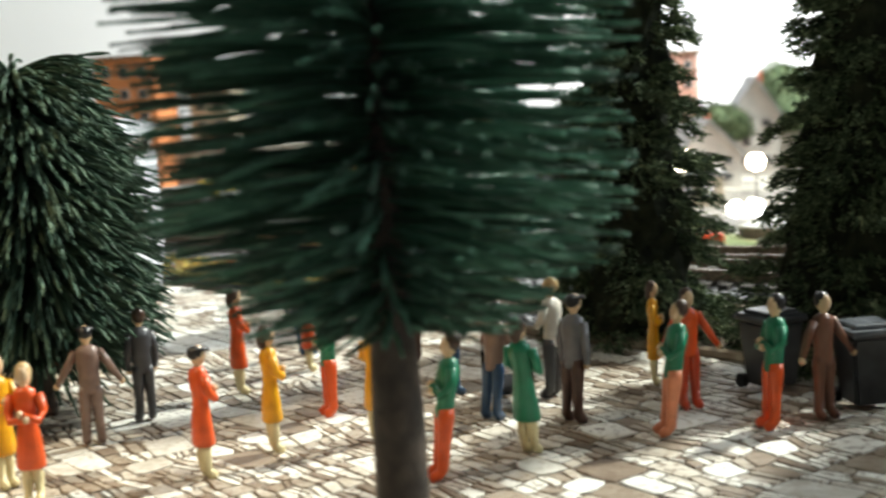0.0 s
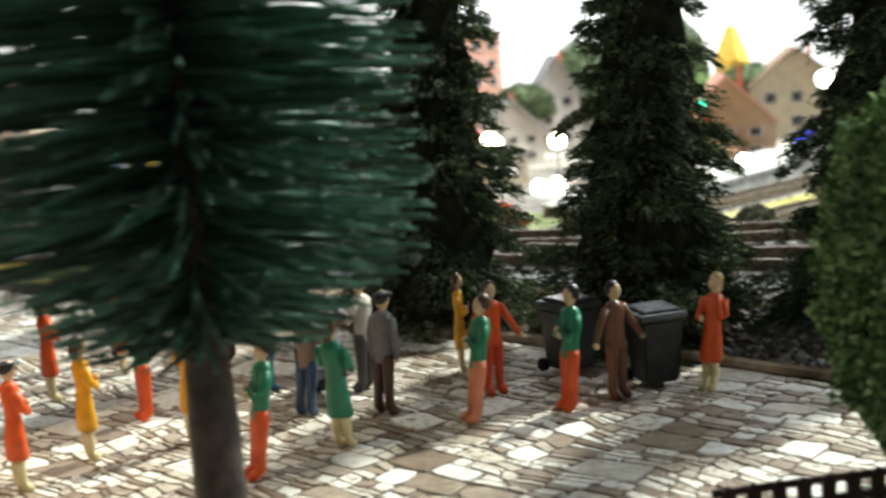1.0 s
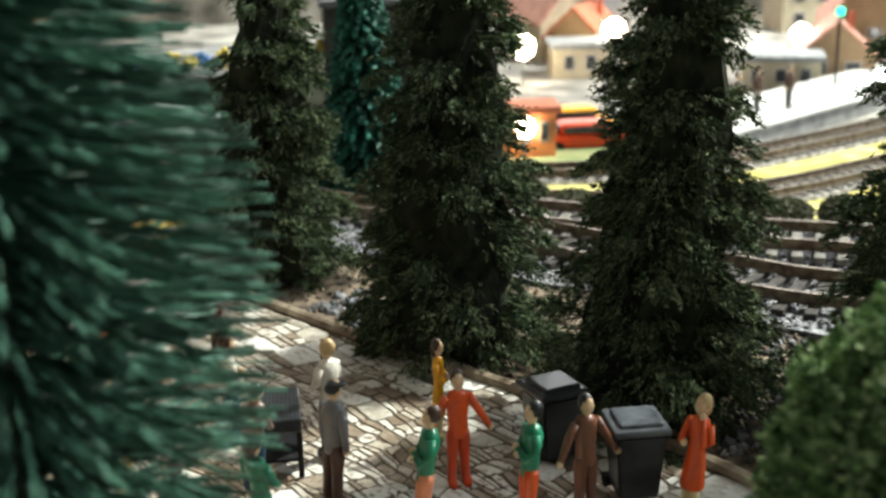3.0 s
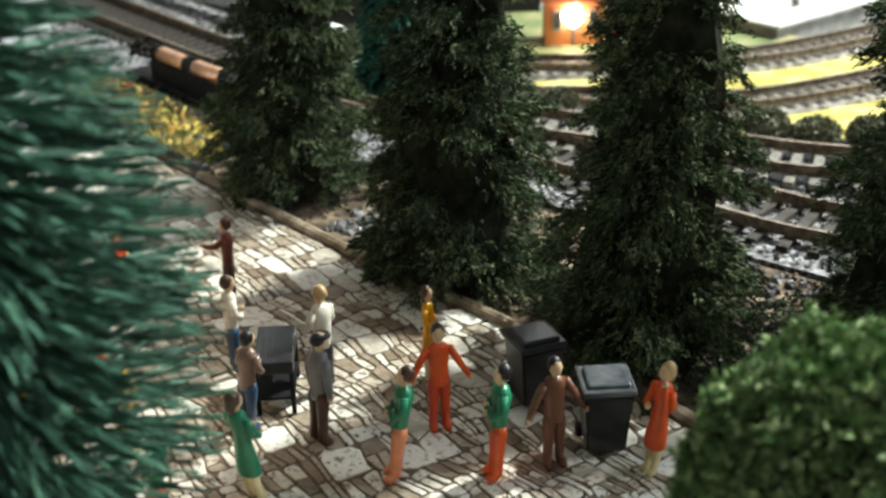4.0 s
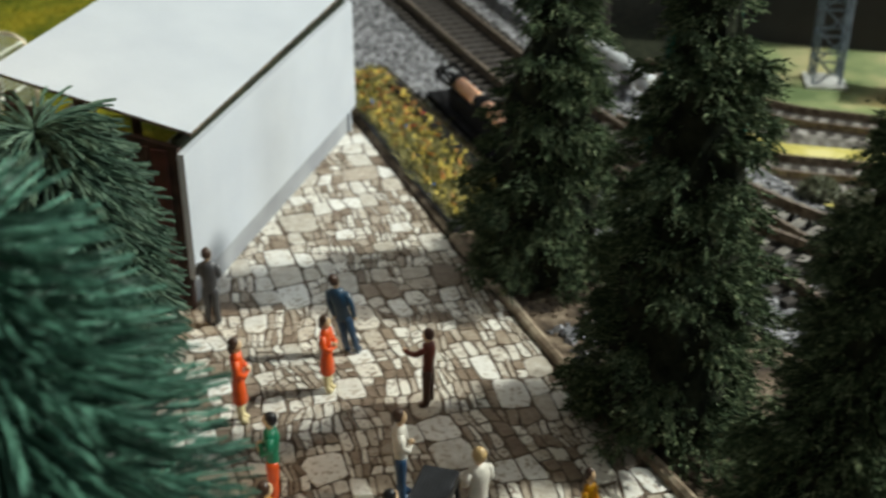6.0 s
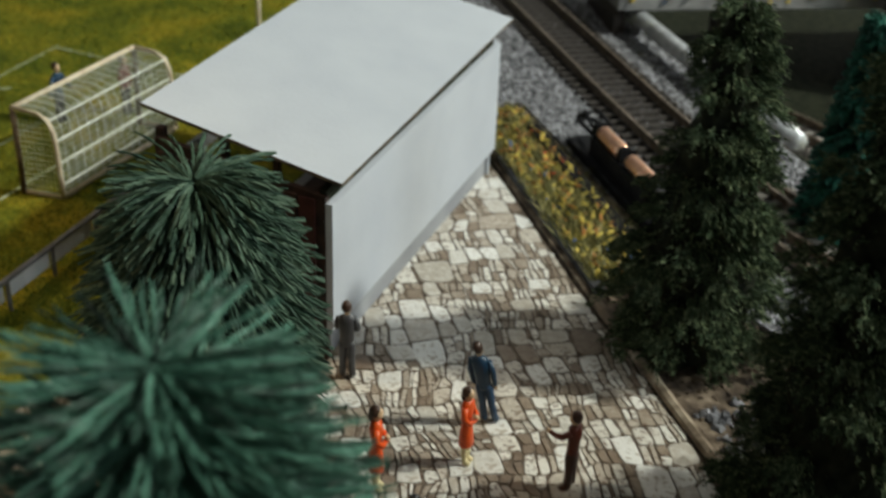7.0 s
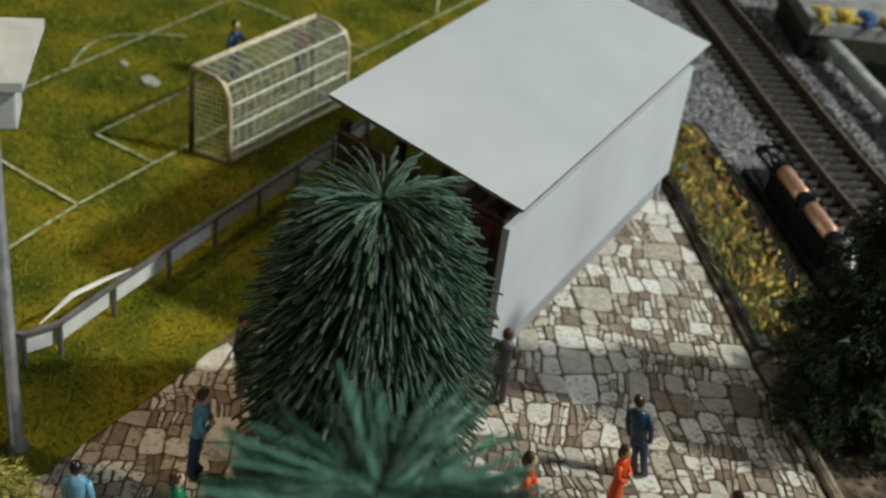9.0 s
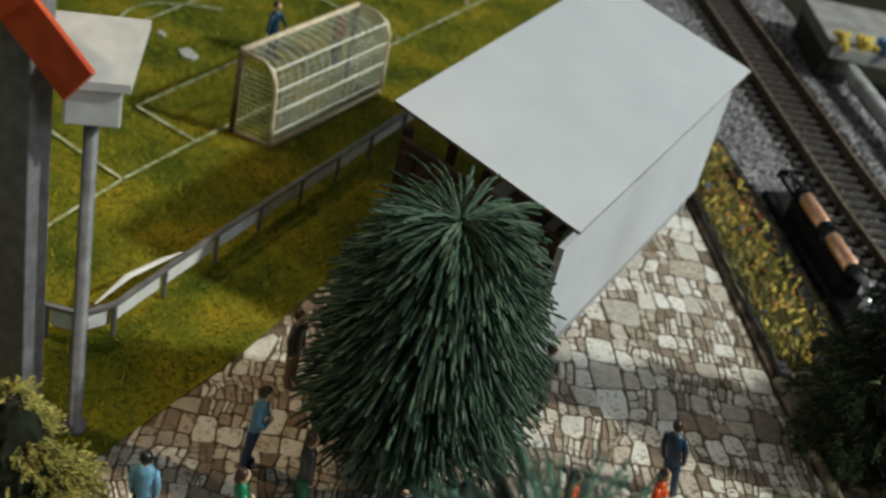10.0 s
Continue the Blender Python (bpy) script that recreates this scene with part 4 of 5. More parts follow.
# ---- wheelie bins and grill ----
def wheelie_bin(place, turn, label, lid):
    bin_ob = thing("wheelie_bin", (*place, 0.0005), label, "bin", turn, "wheelie bins")
    bm = bmesh.new()
    lo = [bm.verts.new((x, y, 0.0008)) for x, y in ((-0.0031, -0.0031), (0.0031, -0.0031), (0.0031, 0.0031), (-0.0031, 0.0031))]
    hi = [bm.verts.new((x, y, 0.0118)) for x, y in ((-0.0039, -0.0040), (0.0039, -0.0040), (0.0039, 0.0040), (-0.0039, 0.0040))]
    bm.faces.new(lo[::-1]), bm.faces.new(hi)
    for i in range(4):
        bm.faces.new((lo[i], lo[(i + 1) % 4], hi[(i + 1) % 4], hi[i]))
    bmesh.ops.bevel(bm, geom=list(bm.edges), offset=0.0004, segments=2, affect="EDGES")
    part("body", bm, M_BIN, bin_ob)
    bm = bmesh.new()
    box(bm, -0.0044, 0.0044, -0.0046, 0.0044, 0.0118, 0.0131, 0.0005)
    box(bm, -0.0034, 0.0034, -0.0036, 0.0032, 0.0128, 0.0138, 0.0005)
    part("lid", bm, lid, bin_ob, "glossy lid, reflection put into its grey" if lid is M_LID_SHEEN else "black lid")
    bm = bmesh.new()
    tube(bm, [(-0.0040, 0.0050, 0.0122), (0.0040, 0.0050, 0.0122)], 0.0004, 8)
    part("handle", bm, M_BIN, bin_ob)
    for x in (-0.0034, 0.0034):
        bm = bmesh.new()
        tube(bm, [(x - 0.0005, 0.0036, 0.0012), (x + 0.0005, 0.0036, 0.0012)], 0.0012, 14)
        part("wheel", bm, M_BLACK, bin_ob)
    return bin_ob


wheelie_bin((0.1030, 0.2565), 12.0, "black plastic wheelie bin, shiny lid greyed for the lamp's reflection", M_LID_SHEEN)
wheelie_bin((0.0905, 0.2695), 30.0, "matt black wheelie bin beside the verge", M_BIN)

grill = thing("grill_table", (0.0455, 0.2665, 0.0004), "black charcoal grill table on four thin legs", "grill", 12.0)
bm = bmesh.new()
box(bm, -0.0034, 0.0034, -0.0068, 0.0068, 0.0080, 0.0104, 0.0003)
part("tray", bm, M_BIN, grill)
for k in range(9):
    bm = bmesh.new()
    x = -0.0027 + k * 0.00067
    tube(bm, [(x, -0.0064, 0.0104), (x, 0.0064, 0.0104)], 0.00008, 5)
    part("grate_bar", bm, M_BIN, grill)
for x in (-0.003, 0.003):
    for y in (-0.0062, 0.0062):
        bm = bmesh.new()
        tube(bm, [(x, y, 0), (x, y, 0.0082)], 0.00045, 6)
        part("leg", bm, M_BLACK, grill)
bm = bmesh.new()
box(bm, -0.0033, 0.0033, -0.0064, 0.0064, 0.0028, 0.0033, 0.0001)
part("shelf", bm, M_BLACK, grill)

# ---- figurines: plain painted plastic ----
def figurine(place, turn, top, low, hair, label, dress=False, legs=None, arms="folded", cap=False, h=0.0200, lean=0.0, tip=0.0, sway=(0.0, 0.0), slim=1.0, z=0.0):
    k = h / 0.0203
    ca, sa = math.cos(radians(turn)), math.sin(radians(turn))
    lean, tip = lean + sway[0] * ca + sway[1] * sa, tip - (sway[1] * ca - sway[0] * sa)
    bm = bmesh.new()
    slots = [top, low, hair, SKIN, legs or low]
    if dress:
        for x in (-0.0009, 0.0009):
            tube(bm, [(x, -0.0012, 0.0002), (x, -0.0004, 0.0007), (x, 0, 0.0012), (x * 0.95, 0.0001, 0.0035), (x * 0.8, 0, 0.0065)], [0.0006, 0.0008, 0.0006, 0.00085, 0.0009], 8, 4)
        tube(bm, [(0, 0, 0.0050), (0, 0, 0.0054), (0, 0.0001, 0.0085), (0, 0, 0.0110), (0, 0, 0.0125), (0, 0.0001, 0.0150), (0, 0, 0.0162), (0, 0, 0.0168)], [0.0021, 0.0023, 0.0020, 0.0016, 0.0015, 0.0019, 0.0016, 0.0007], 12, 0, 0.72, (1, 0, 0))
    else:
        for x in (-0.0010, 0.0010):
            tube(bm, [(x * 1.35, -0.0016, 0.0003), (x * 1.3, -0.0006, 0.0008), (x * 1.25, 0, 0.0013), (x * 1.1, 0, 0.0045), (x, 0, 0.0085), (x * 0.8, 0, 0.0098)], [0.0006, 0.0009, 0.00085, 0.0009, 0.0012, 0.0011], 9, 1)
        tube(bm, [(0, 0, 0.0086), (0, 0, 0.0092), (0, 0.0001, 0.0118), (0, 0.0002, 0.0148), (0, 0, 0.0162), (0, 0, 0.0168)], [0.0018, 0.0019, 0.0018, 0.0022, 0.0018, 0.0007], 12, 0, 0.68, (1, 0, 0))
    tube(bm, [(0, 0, 0.0162), (0, -0.0001, 0.0176)], 0.0006, 7, 3)
    ball(bm, (0, -0.0001, 0.0184), 0.00125, 3, (0.92, 1.0, 1.22), 10)
    ball(bm, (0, 0.00025, 0.01875), 0.00132, 2, (0.98, 1.0, 1.12 if not cap else 0.85), 10)
    if cap:
        tube(bm, [(0, -0.0004, 0.0191), (0, -0.0004, 0.0195)], [0.0017, 0.0014], 12, 2)
    elif dress:
        ball(bm, (0, 0.0009, 0.0178), 0.0010, 2, (1, 0.8, 1.4), 8)
    for x in (-1, 1):
        sh = (x * 0.0020, 0, 0.0156)
        if arms == "folded":
            pts = [sh, (x * 0.0026, -0.0002, 0.0132), (x * 0.0022, -0.0014, 0.0121), (-x * 0.0004, -0.0021, 0.0128 + 0.0004 * x)]
        elif arms == "wide":
            pts = [sh, (x * 0.0034, -0.0001, 0.0134), (x * 0.0048, -0.0006, 0.0112), (x * 0.0056, -0.0010, 0.0100)]
        elif arms == "phone":
            pts = [sh, (x * 0.0027, -0.0002, 0.0131), (x * 0.0024, -0.0012, 0.0125), ((0.0014, -0.0012, 0.0172) if x > 0 else (-0.0010, -0.0020, 0.0126))]
        elif arms == "point":
            pts = [sh, (0.0024, -0.0018, 0.0142), (0.0020, -0.0034, 0.0139), (0.0014, -0.0050, 0.0141)] if x > 0 else [sh, (-0.0026, 0.0001, 0.0128), (-0.0026, -0.0003, 0.0102), (-0.0024, -0.0006, 0.0090)]
        else:
            pts = [sh, (x * 0.0026, 0.0001, 0.0128), (x * 0.0026, -0.0003, 0.0102), (x * 0.0024, -0.0006, 0.0090)]
        tube(bm, pts, [0.0008, 0.00075, 0.0006, 0.0005], 7, 0)
        ball(bm, pts[-1], 0.0006, 3, seg=7)
    for v in bm.verts:
        v.co = v.co * k
        v.co.x *= 0.92 * slim
        v.co.y *= slim
        v.co.x += lean * v.co.z
        v.co.y -= tip * v.co.z
    mesh = bpy.data.meshes.new("figurine")
    bmesh.ops.recalc_face_normals(bm, faces=bm.faces)
    bm.to_mesh(mesh)
    bm.free()
    mesh.polygons.foreach_set("use_smooth", [True] * len(mesh.polygons))
    ob = link("figurine", mesh, slots)
    ob.matrix_basis = pose(*place, 0.0004 + z, 0, 0, turn)
    return tagged(ob, label, "figurine", "painted figurines on the square")


FOLK = [
    ((0.0562, 0.2521), 140, "grey", "darkbrown", "black", "plastic figurine in grey jacket, brown trousers and peaked cap", dict(cap=True, arms="down", h=0.0212, sway=(0.05, 0.03))),
    ((0.0534, 0.2690), 235, "white", "charcoal", "blond", "plastic figurine in cream jacket beside the grill table", dict(arms="folded", h=0.0212)),
    ((0.0712, 0.2752), 80, "yellow", "yellow", "hair", "slim plastic figurine in a yellow dress", dict(dress=True, h=0.0188, legs=PALE_LEG, slim=0.78)),
    ((0.0755, 0.2592), 20, "orange", "red", "hair", "plastic figurine in a red trouser suit with spread arms", dict(arms="wide")),
    ((0.0704, 0.2440), -75, "green", "salmon", "hair", "plastic figurine in green shirt and salmon trousers", dict(arms="folded", h=0.0208, sway=(0.12, 0.0))),
    ((0.0862, 0.2460), -70, "green", "orange", "black", "plastic figurine in green shirt and orange trousers", dict(arms="folded", h=0.0208, sway=(0.06, 0.0))),
    ((0.0952, 0.2505), 30, "brown", "brown", "black", "plastic figurine all in brown beside the wheelie bin", dict(arms="wide")),
    ((0.1105, 0.2502), -50, "orange", "orange", "blond", "plastic figurine in a red coat dress beside the bin", dict(dress=True, legs=PALE_LEG, arms="phone", sway=(0.10, 0.03))),
    ((0.0498, 0.2365), 150, "green", "green", "hair", "plastic figurine in a long green dress", dict(dress=True, legs=PALE_LEG, h=0.0212, sway=(-0.05, -0.15))),
    ((0.0372, 0.2258), -70, "green", "orange", "hair", "plastic figurine in green top and orange trousers near the tree", dict(arms="folded", h=0.0208, sway=(0.13, 0.0))),
    ((0.0355, 0.2735), 120, "white", "jeans", "hair", "plastic figurine in white shirt and blue jeans", dict(arms="folded")),
    ((0.0430, 0.2550), 150, "taupe", "jeans", "black", "plastic figurine in brown shirt and blue jeans", dict(arms="folded", lean=-0.12)),
    ((0.0155, 0.2618), -60, "green", "orange", "black", "plastic figurine in green shirt and orange trousers on the square", dict(arms="folded")),
    ((0.0262, 0.3012), -85, "maroon", "darkbrown", "darkbrown", "plastic figurine in a dark brown coat pointing", dict(arms="point", h=0.0188)),
    ((0.0022, 0.3108), 200, "navy", "jeans", "hair", "plastic figurine in navy jacket and blue trousers", dict(arms="down", sway=(-0.17, -0.08))),
    ((0.0052, 0.2962), 100, "orange", "orange", "hair", "plastic figurine in an orange dress beside the navy one", dict(dress=True, legs=PALE_LEG, h=0.0185)),
    ((-0.0045, 0.2790), 120, "orange", "red", "hair", "plastic figurine in a red dress on the square", dict(dress=True, legs=PALE_LEG)),
    ((0.0104, 0.2408), 120, "yellow", "yellow", "hair", "plastic figurine in a yellow coat with folded arms", dict(dress=True, legs=PALE_LEG)),
    ((0.0030, 0.2288), 130, "orange", "orange", "black", "plastic figurine in an orange coat and dark hat", dict(dress=True, legs=PALE_LEG, cap=True)),
    ((-0.0190, 0.2200), 10, "orange", "orange", "blond", "plastic figurine in an orange red dress facing the camera", dict(dress=True, legs=PALE_LEG)),
    ((-0.0262, 0.2270), 60, "yellow", "yellow", "hair", "plastic figurine in a bright yellow dress", dict(dress=True, legs=PALE_LEG)),
    ((-0.0208, 0.2478), 200, "taupe", "taupe", "black", "plastic figurine all in dull brown with arms held out", dict(arms="wide", cap=True)),
    ((-0.0168, 0.2618), 215, "charcoal", "charcoal", "hair", "plastic figurine in a long charcoal coat", dict(arms="down")),
    ((-0.0322, 0.3062), 205, "charcoal", "charcoal", "hair", "plastic figurine in a charcoal coat beside the shed", dict(arms="folded")),
    ((-0.0565, 0.2430), 125, "sky", "jeans", "hair", "slim plastic figurine in pale blue leaning forward", dict(arms="folded", tip=0.12, h=0.0215)),
    ((-0.0545, 0.2170), 215, "sky", "navy", "black", "plastic figurine in a pale blue shirt with black hair", dict(arms="down")),
    ((-0.0415, 0.2280), 150, "green", "green", "hair", "plastic figurine in a bright green coat", dict(dress=True)),
    ((-0.0410, 0.2440), 150, "charcoal", "green", "hair", "plastic figurine in a dark green coat", dict(arms="down")),
    ((-0.0700, 0.2670), 100, "charcoal", "taupe", "hair", "plastic figurine in dull grey standing at the turf's edge", dict(arms="down")),
    ((0.0258, 0.2458), 150, "yellow", "yellow", "hair", "plastic figurine in a yellow coat with dark hair", dict(dress=True, legs=PALE_LEG)),
    ((-0.1926, 0.3671), 100, "navy", "black", "hair", "plastic goalkeeper figurine in navy with orange gloves on the turf", dict(arms="wide")),
    ((-0.1816, 0.3849), 100, "maroon", "black", "hair", "plastic player figurine in maroon and black by the goal", dict(arms="down")),
]
for place, turn, top, low, hair, label, extra in FOLK:
    figurine(place, turn, C[top], C[low], C[hair], label, **extra)

# ---- picket fence by the camera's first stand ----
picket = thing("picket_fence", (0.0955, 0.1917, 0), "low brown picket fence at the edge of the square", "fence", 6.0)
for k in range(15):
    bm = bmesh.new()
    x = k * 0.0032
    prism(bm, [(x, 0.0), (x + 0.0017, 0.0), (x + 0.0017, 0.0050), (x + 0.00085, 0.0058), (x, 0.0050)], -0.0003, 0.0003)
    bmesh.ops.transform(bm, matrix=Matrix.Rotation(math.pi / 2, 4, "X"), verts=bm.verts)
    part("picket", bm, M_DARKWOOD, picket)
for z in (0.0018, 0.0044):
    bm = bmesh.new()
    box(bm, -0.001, 0.048, 0.0003, 0.0008, z, z + 0.0009)
    part("rail", bm, M_DARKWOOD, picket)

# ---- pipe, bridge and underpass ----
bm = bmesh.new()
tube(bm, [(-0.092, 0.570, 0.0085), (-0.089, 0.567, 0.0088), (-0.086, 0.5645, 0.0085), (-0.055, 0.5365, 0.0082), (-0.023, 0.5085, 0.0082), (0.01, 0.480, 0.0082)], [0.0031, 0.0035, 0.0031, 0.0030, 0.0030, 0.0030], 16)
tagged(part("pipe", bm, M_PIPE, None, "", True), "pale grey metal pipe along the underpass", "pipe")
for i, (x, y) in enumerate(((-0.083, 0.562), (-0.040, 0.5235), (0.0, 0.489))):
    bm = bmesh.new()
    box(bm, x - 0.0022, x + 0.0022, y - 0.0022, y + 0.0022, 0, 0.0055, 0.0004)
    tagged(part("pipe_saddle", bm, M_GREY_PAINT), "small grey saddle under the pipe", "saddle")
# roadway sheet made black in place of the shadow below the bridge
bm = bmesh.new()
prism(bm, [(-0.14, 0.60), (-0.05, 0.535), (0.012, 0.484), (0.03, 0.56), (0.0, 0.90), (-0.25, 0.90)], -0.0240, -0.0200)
tagged(part("underpass_road", bm, M_SHADE_BLACK), "roadway dipping under the bridge, coloured black for its shade", kind="structure")
bridge = thing("foot_bridge", (-0.0880, 0.5520, 0), "grey bridge edge hung with yellow and blue flower boxes", "bridge", 41.0)
bm = bmesh.new()
box(bm, 0.0, 0.17, 0.0, 0.05, 0.0120, 0.0175, 0.0006)
part("deck", bm, M_ROAD, bridge)
# piers in the dark sleeper tone, shade below the deck painted in
for x in (0.0, 0.055, 0.165):
    bm = bmesh.new()
    box(bm, x, x + 0.005, 0.004, 0.046, -0.0225, 0.0120, 0.0003)
    part("pier", bm, M_SLEEPER, bridge)
r = random.Random(9)
for k in range(20):
    bm = bmesh.new()
    x = 0.004 + k * 0.0083
    for _ in range(16):
        q = bmesh.ops.create_icosphere(bm, subdivisions=1, radius=r.uniform(0.0011, 0.0021))
        bmesh.ops.translate(bm, vec=(x + r.gauss(0, 0.0018), 0.002 + r.gauss(0, 0.0012), 0.0185 + r.gauss(0.001, 0.0018)), verts=q["verts"])
    part("flower_box", bm, M_BLOOM["blue"] if k % 4 == 2 else M_BLOOM["yellow"], bridge)

# ---- town ----
def window_panes(house, w, h, rows, cols, z0, front):
    for i in range(rows):
        for j in range(cols):
            x, z = (j + 0.5) / cols * w - w / 2, z0 + (i + 0.35) * h / rows
            bm = bmesh.new()
            box(bm, x - w / cols * 0.26, x + w / cols * 0.26, front - 0.0006, front + 0.0003, z, z + h / rows * 0.5)
            win = part("window", bm, WALLS["white"], house)
            bm = bmesh.new()
            box(bm, x - w / cols * 0.20, x + w / cols * 0.20, front - 0.0008, front - 0.0005, z + h / rows * 0.05, z + h / rows * 0.45)
            part("pane", bm, M_GLASS_DARK, win)


LOW, K = -0.0226, 1.336


def town(place, z=LOW):
    """Places in the town, which lies lower and farther off than the square."""
    return (0.0547 + (place[0] - 0.0547) * K, 0.0543 + (place[1] - 0.0543) * K, z)


def gable_house(name, place, w, d, h, rise, wall, roof, label, turn=0.0, rows=2, cols=3):
    w, d, h, rise = w * K, d * K, h * K, rise * K
    house = thing(name, town(place), label, "house", turn, "model houses of the town")
    bm = bmesh.new()
    box(bm, -w / 2, w / 2, -d / 2, d / 2, 0, h)
    pts = [bm.verts.new(v) for v in ((-w / 2, -d / 2, h), (w / 2, -d / 2, h), (0, -d / 2, h + rise), (-w / 2, d / 2, h), (w / 2, d / 2, h), (0, d / 2, h + rise))]
    for q in ((0, 1, 2), (5, 4, 3), (0, 2, 5, 3), (1, 4, 5, 2), (0, 3, 4, 1)):
        bm.faces.new([pts[i] for i in q])
    part("wall", bm, WALLS[wall], house)
    for s in (-1, 1):
        bm = bmesh.new()
        e, t = 0.003, 0.0016
        sec = [(s * (w / 2 + e), h - e * rise / (w / 2)), (0, h + rise), (0, h + rise + t), (s * (w / 2 + e), h - e * rise / (w / 2) + t)]
        vs = [[bm.verts.new((x, y, z + 0.0002)) for x, z in sec] for y in (-d / 2 - 0.003, d / 2 + 0.003)]
        bm.faces.new(vs[0]), bm.faces.new(vs[1][::-1])
        for k in range(4):
            bm.faces.new((vs[0][k], vs[0][(k + 1) % 4], vs[1][(k + 1) % 4], vs[1][k]))
        part("roof", bm, ROOFS[roof], house)
    bm = bmesh.new()
    box(bm, w * 0.18, w * 0.18 + 0.003, d * 0.1, d * 0.1 + 0.003, h + rise * 0.3, h + rise * 1.2)
    part("chimney", bm, ROOFS["red"], house)
    window_panes(house, w * 0.86, h * 0.9, rows, cols, h * 0.06, -d / 2)
    return house


def block_house(name, place, w, d, h, wall, roof, label, turn=0.0, rows=3, cols=3, raw=False):
    w, d, h = w * K, d * K, h * K
    house = thing(name, place if raw else town(place), label, "house", turn, "model houses of the town")
    bm = bmesh.new()
    box(bm, -w / 2, w / 2, -d / 2, d / 2, 0, h)
    part("wall", bm, WALLS[wall], house)
    bm = bmesh.new()
    box(bm, -w / 2 - 0.002, w / 2 + 0.002, -d / 2 - 0.002, d / 2 + 0.002, h, h + 0.003, 0.0004)
    part("roof", bm, ROOFS[roof], house)
    window_panes(house, w * 0.9, h * 0.94, rows, cols, h * 0.03, -d / 2)
    return house


G0 = -0.002
sheet("hill", [(-0.65, 1.13), (-0.15, 1.05), (0.25, 1.03), (0.78, 0.97), (1.3, 1.05), (1.3, 1.40), (-0.65, 1.40)], -0.023, 0.017, M_BOARD, "stepped brown grey hill behind the town")
gable_house("gabled_house", (0.2290, 0.640, G0), 0.044, 0.05, 0.020, 0.021, "tan", "pink", "tan model house with a pink tiled gable roof", -12, 2, 3)
gable_house("gabled_house", (0.2010, 0.590, G0), 0.030, 0.03, 0.012, 0.013, "tan", "pink", "small tan house with a pink roof", -8, 1, 2)
gable_house("gabled_house", (0.1290, 0.700, G0), 0.034, 0.03, 0.018, 0.016, "white", "grey", "white model house with a grey roof", 14, 2, 3)
gable_house("gabled_house", (0.0860, 0.660, G0), 0.034, 0.04, 0.020, 0.018, "cream", "pink", "cream model house with a pink roof", 32, 2, 3)
gable_house("gabled_house", (0.1690, 0.780, G0), 0.026, 0.03, 0.034, 0.020, "white", "grey", "narrow pale house with a steep grey gable", 0, 3, 2)
block_house("shop_building", (0.1060, 0.600, G0), 0.040, 0.02, 0.014, "cream", "grey", "low cream shop with a flat grey roof", 6, 1, 4)
block_house("shop_building", (0.1750, 0.565, G0), 0.030, 0.02, 0.013, "cream", "grey", "low cream kiosk with a flat roof", -8, 1, 3)
block_house("apartment_block", (0.1260, 0.830, G0), 0.032, 0.03, 0.070, "pink", "brown", "tall pink model apartment block", 10, 6, 3)
block_house("apartment_block", (0.0930, 0.730, G0), 0.034, 0.03, 0.048, "orange", "dark", "orange red model apartment block", 16, 4, 3)
block_house("apartment_block", (-0.2000, 0.810, G0), 0.040, 0.03, 0.086, "orange", "brown", "orange model apartment block", -8, 6, 3)
block_house("apartment_block", (-0.1540, 0.830, G0), 0.026, 0.03, 0.074, "cream", "brown", "cream model apartment block", -8, 6, 2)
gable_house("gabled_house", (0.3060, 0.760, G0), 0.050, 0.05, 0.030, 0.020, "cream", "brown", "cream house with a brown roof", -14, 2, 3)
gable_house("gabled_house", (0.3520, 0.700, G0), 0.050, 0.05, 0.022, 0.018, "white", "pink", "white house with a pink roof", -18, 2, 3)
gable_house("gabled_house", (0.4200, 0.760, G0), 0.055, 0.05, 0.026, 0.020, "tan", "red", "tan house with a red roof", -24, 2, 3)
gable_house("gabled_house", (0.2200, 0.7500, G0), 0.030, 0.03, 0.024, 0.016, "cream", "pink", "cream model house with a wide pink roof", 10, 2, 2)
gable_house("gabled_house", (0.1020, 0.6400, G0), 0.026, 0.03, 0.014, 0.012, "tan", "red", "small tan house with a red roof", -20, 1, 2)
spire = thing("church_tower", town((0.2830, 0.8000), 0.0168), "yellow model tower with a pointed roof", "tower", 0)
bm = bmesh.new()
box(bm, -0.011, 0.011, -0.011, 0.011, 0, 0.020)
part("wall", bm, WALLS["yellow"], spire)
bm = bmesh.new()
tube(bm, [(0, 0, 0.020), (0, 0, 0.048)], [0.0155, 0.004], 4)
part("roof", bm, WALLS["yellow"], spire, "steep yellow roof")
flock_bush("town_bush", town((0.285, 0.77))[:2], 0.027, 0.035, M_FIR, "dark green bush below the tower", 71, 1500, (0.001, 0.003))
flock_bush("town_bush", town((0.150, 0.77))[:2], 0.024, 0.032, M_FIR, "dark green bush between the houses", 72, 1500, (0.001, 0.003))
flock_bush("town_bush", town((0.245, 0.75))[:2], 0.022, 0.030, M_BUSH, "green bush behind the gabled house", 73, 1500, (0.001, 0.003))
flock_bush("town_bush", town((0.20, 0.80))[:2], 0.033, 0.040, M_FIR, "dark bush on the hill", 74, 1500, (0.001, 0.003))

flock_bush("town_bush", town((0.248, 0.80))[:2], 0.026, 0.075, M_FIR, "tall dark green bush behind the pink roofs", 75, 2500, (0.001, 0.003))
flock_bush("town_bush", town((0.193, 0.81))[:2], 0.028, 0.060, M_FIR, "dark green bush beside the pale narrow house", 76, 2500, (0.001, 0.003))

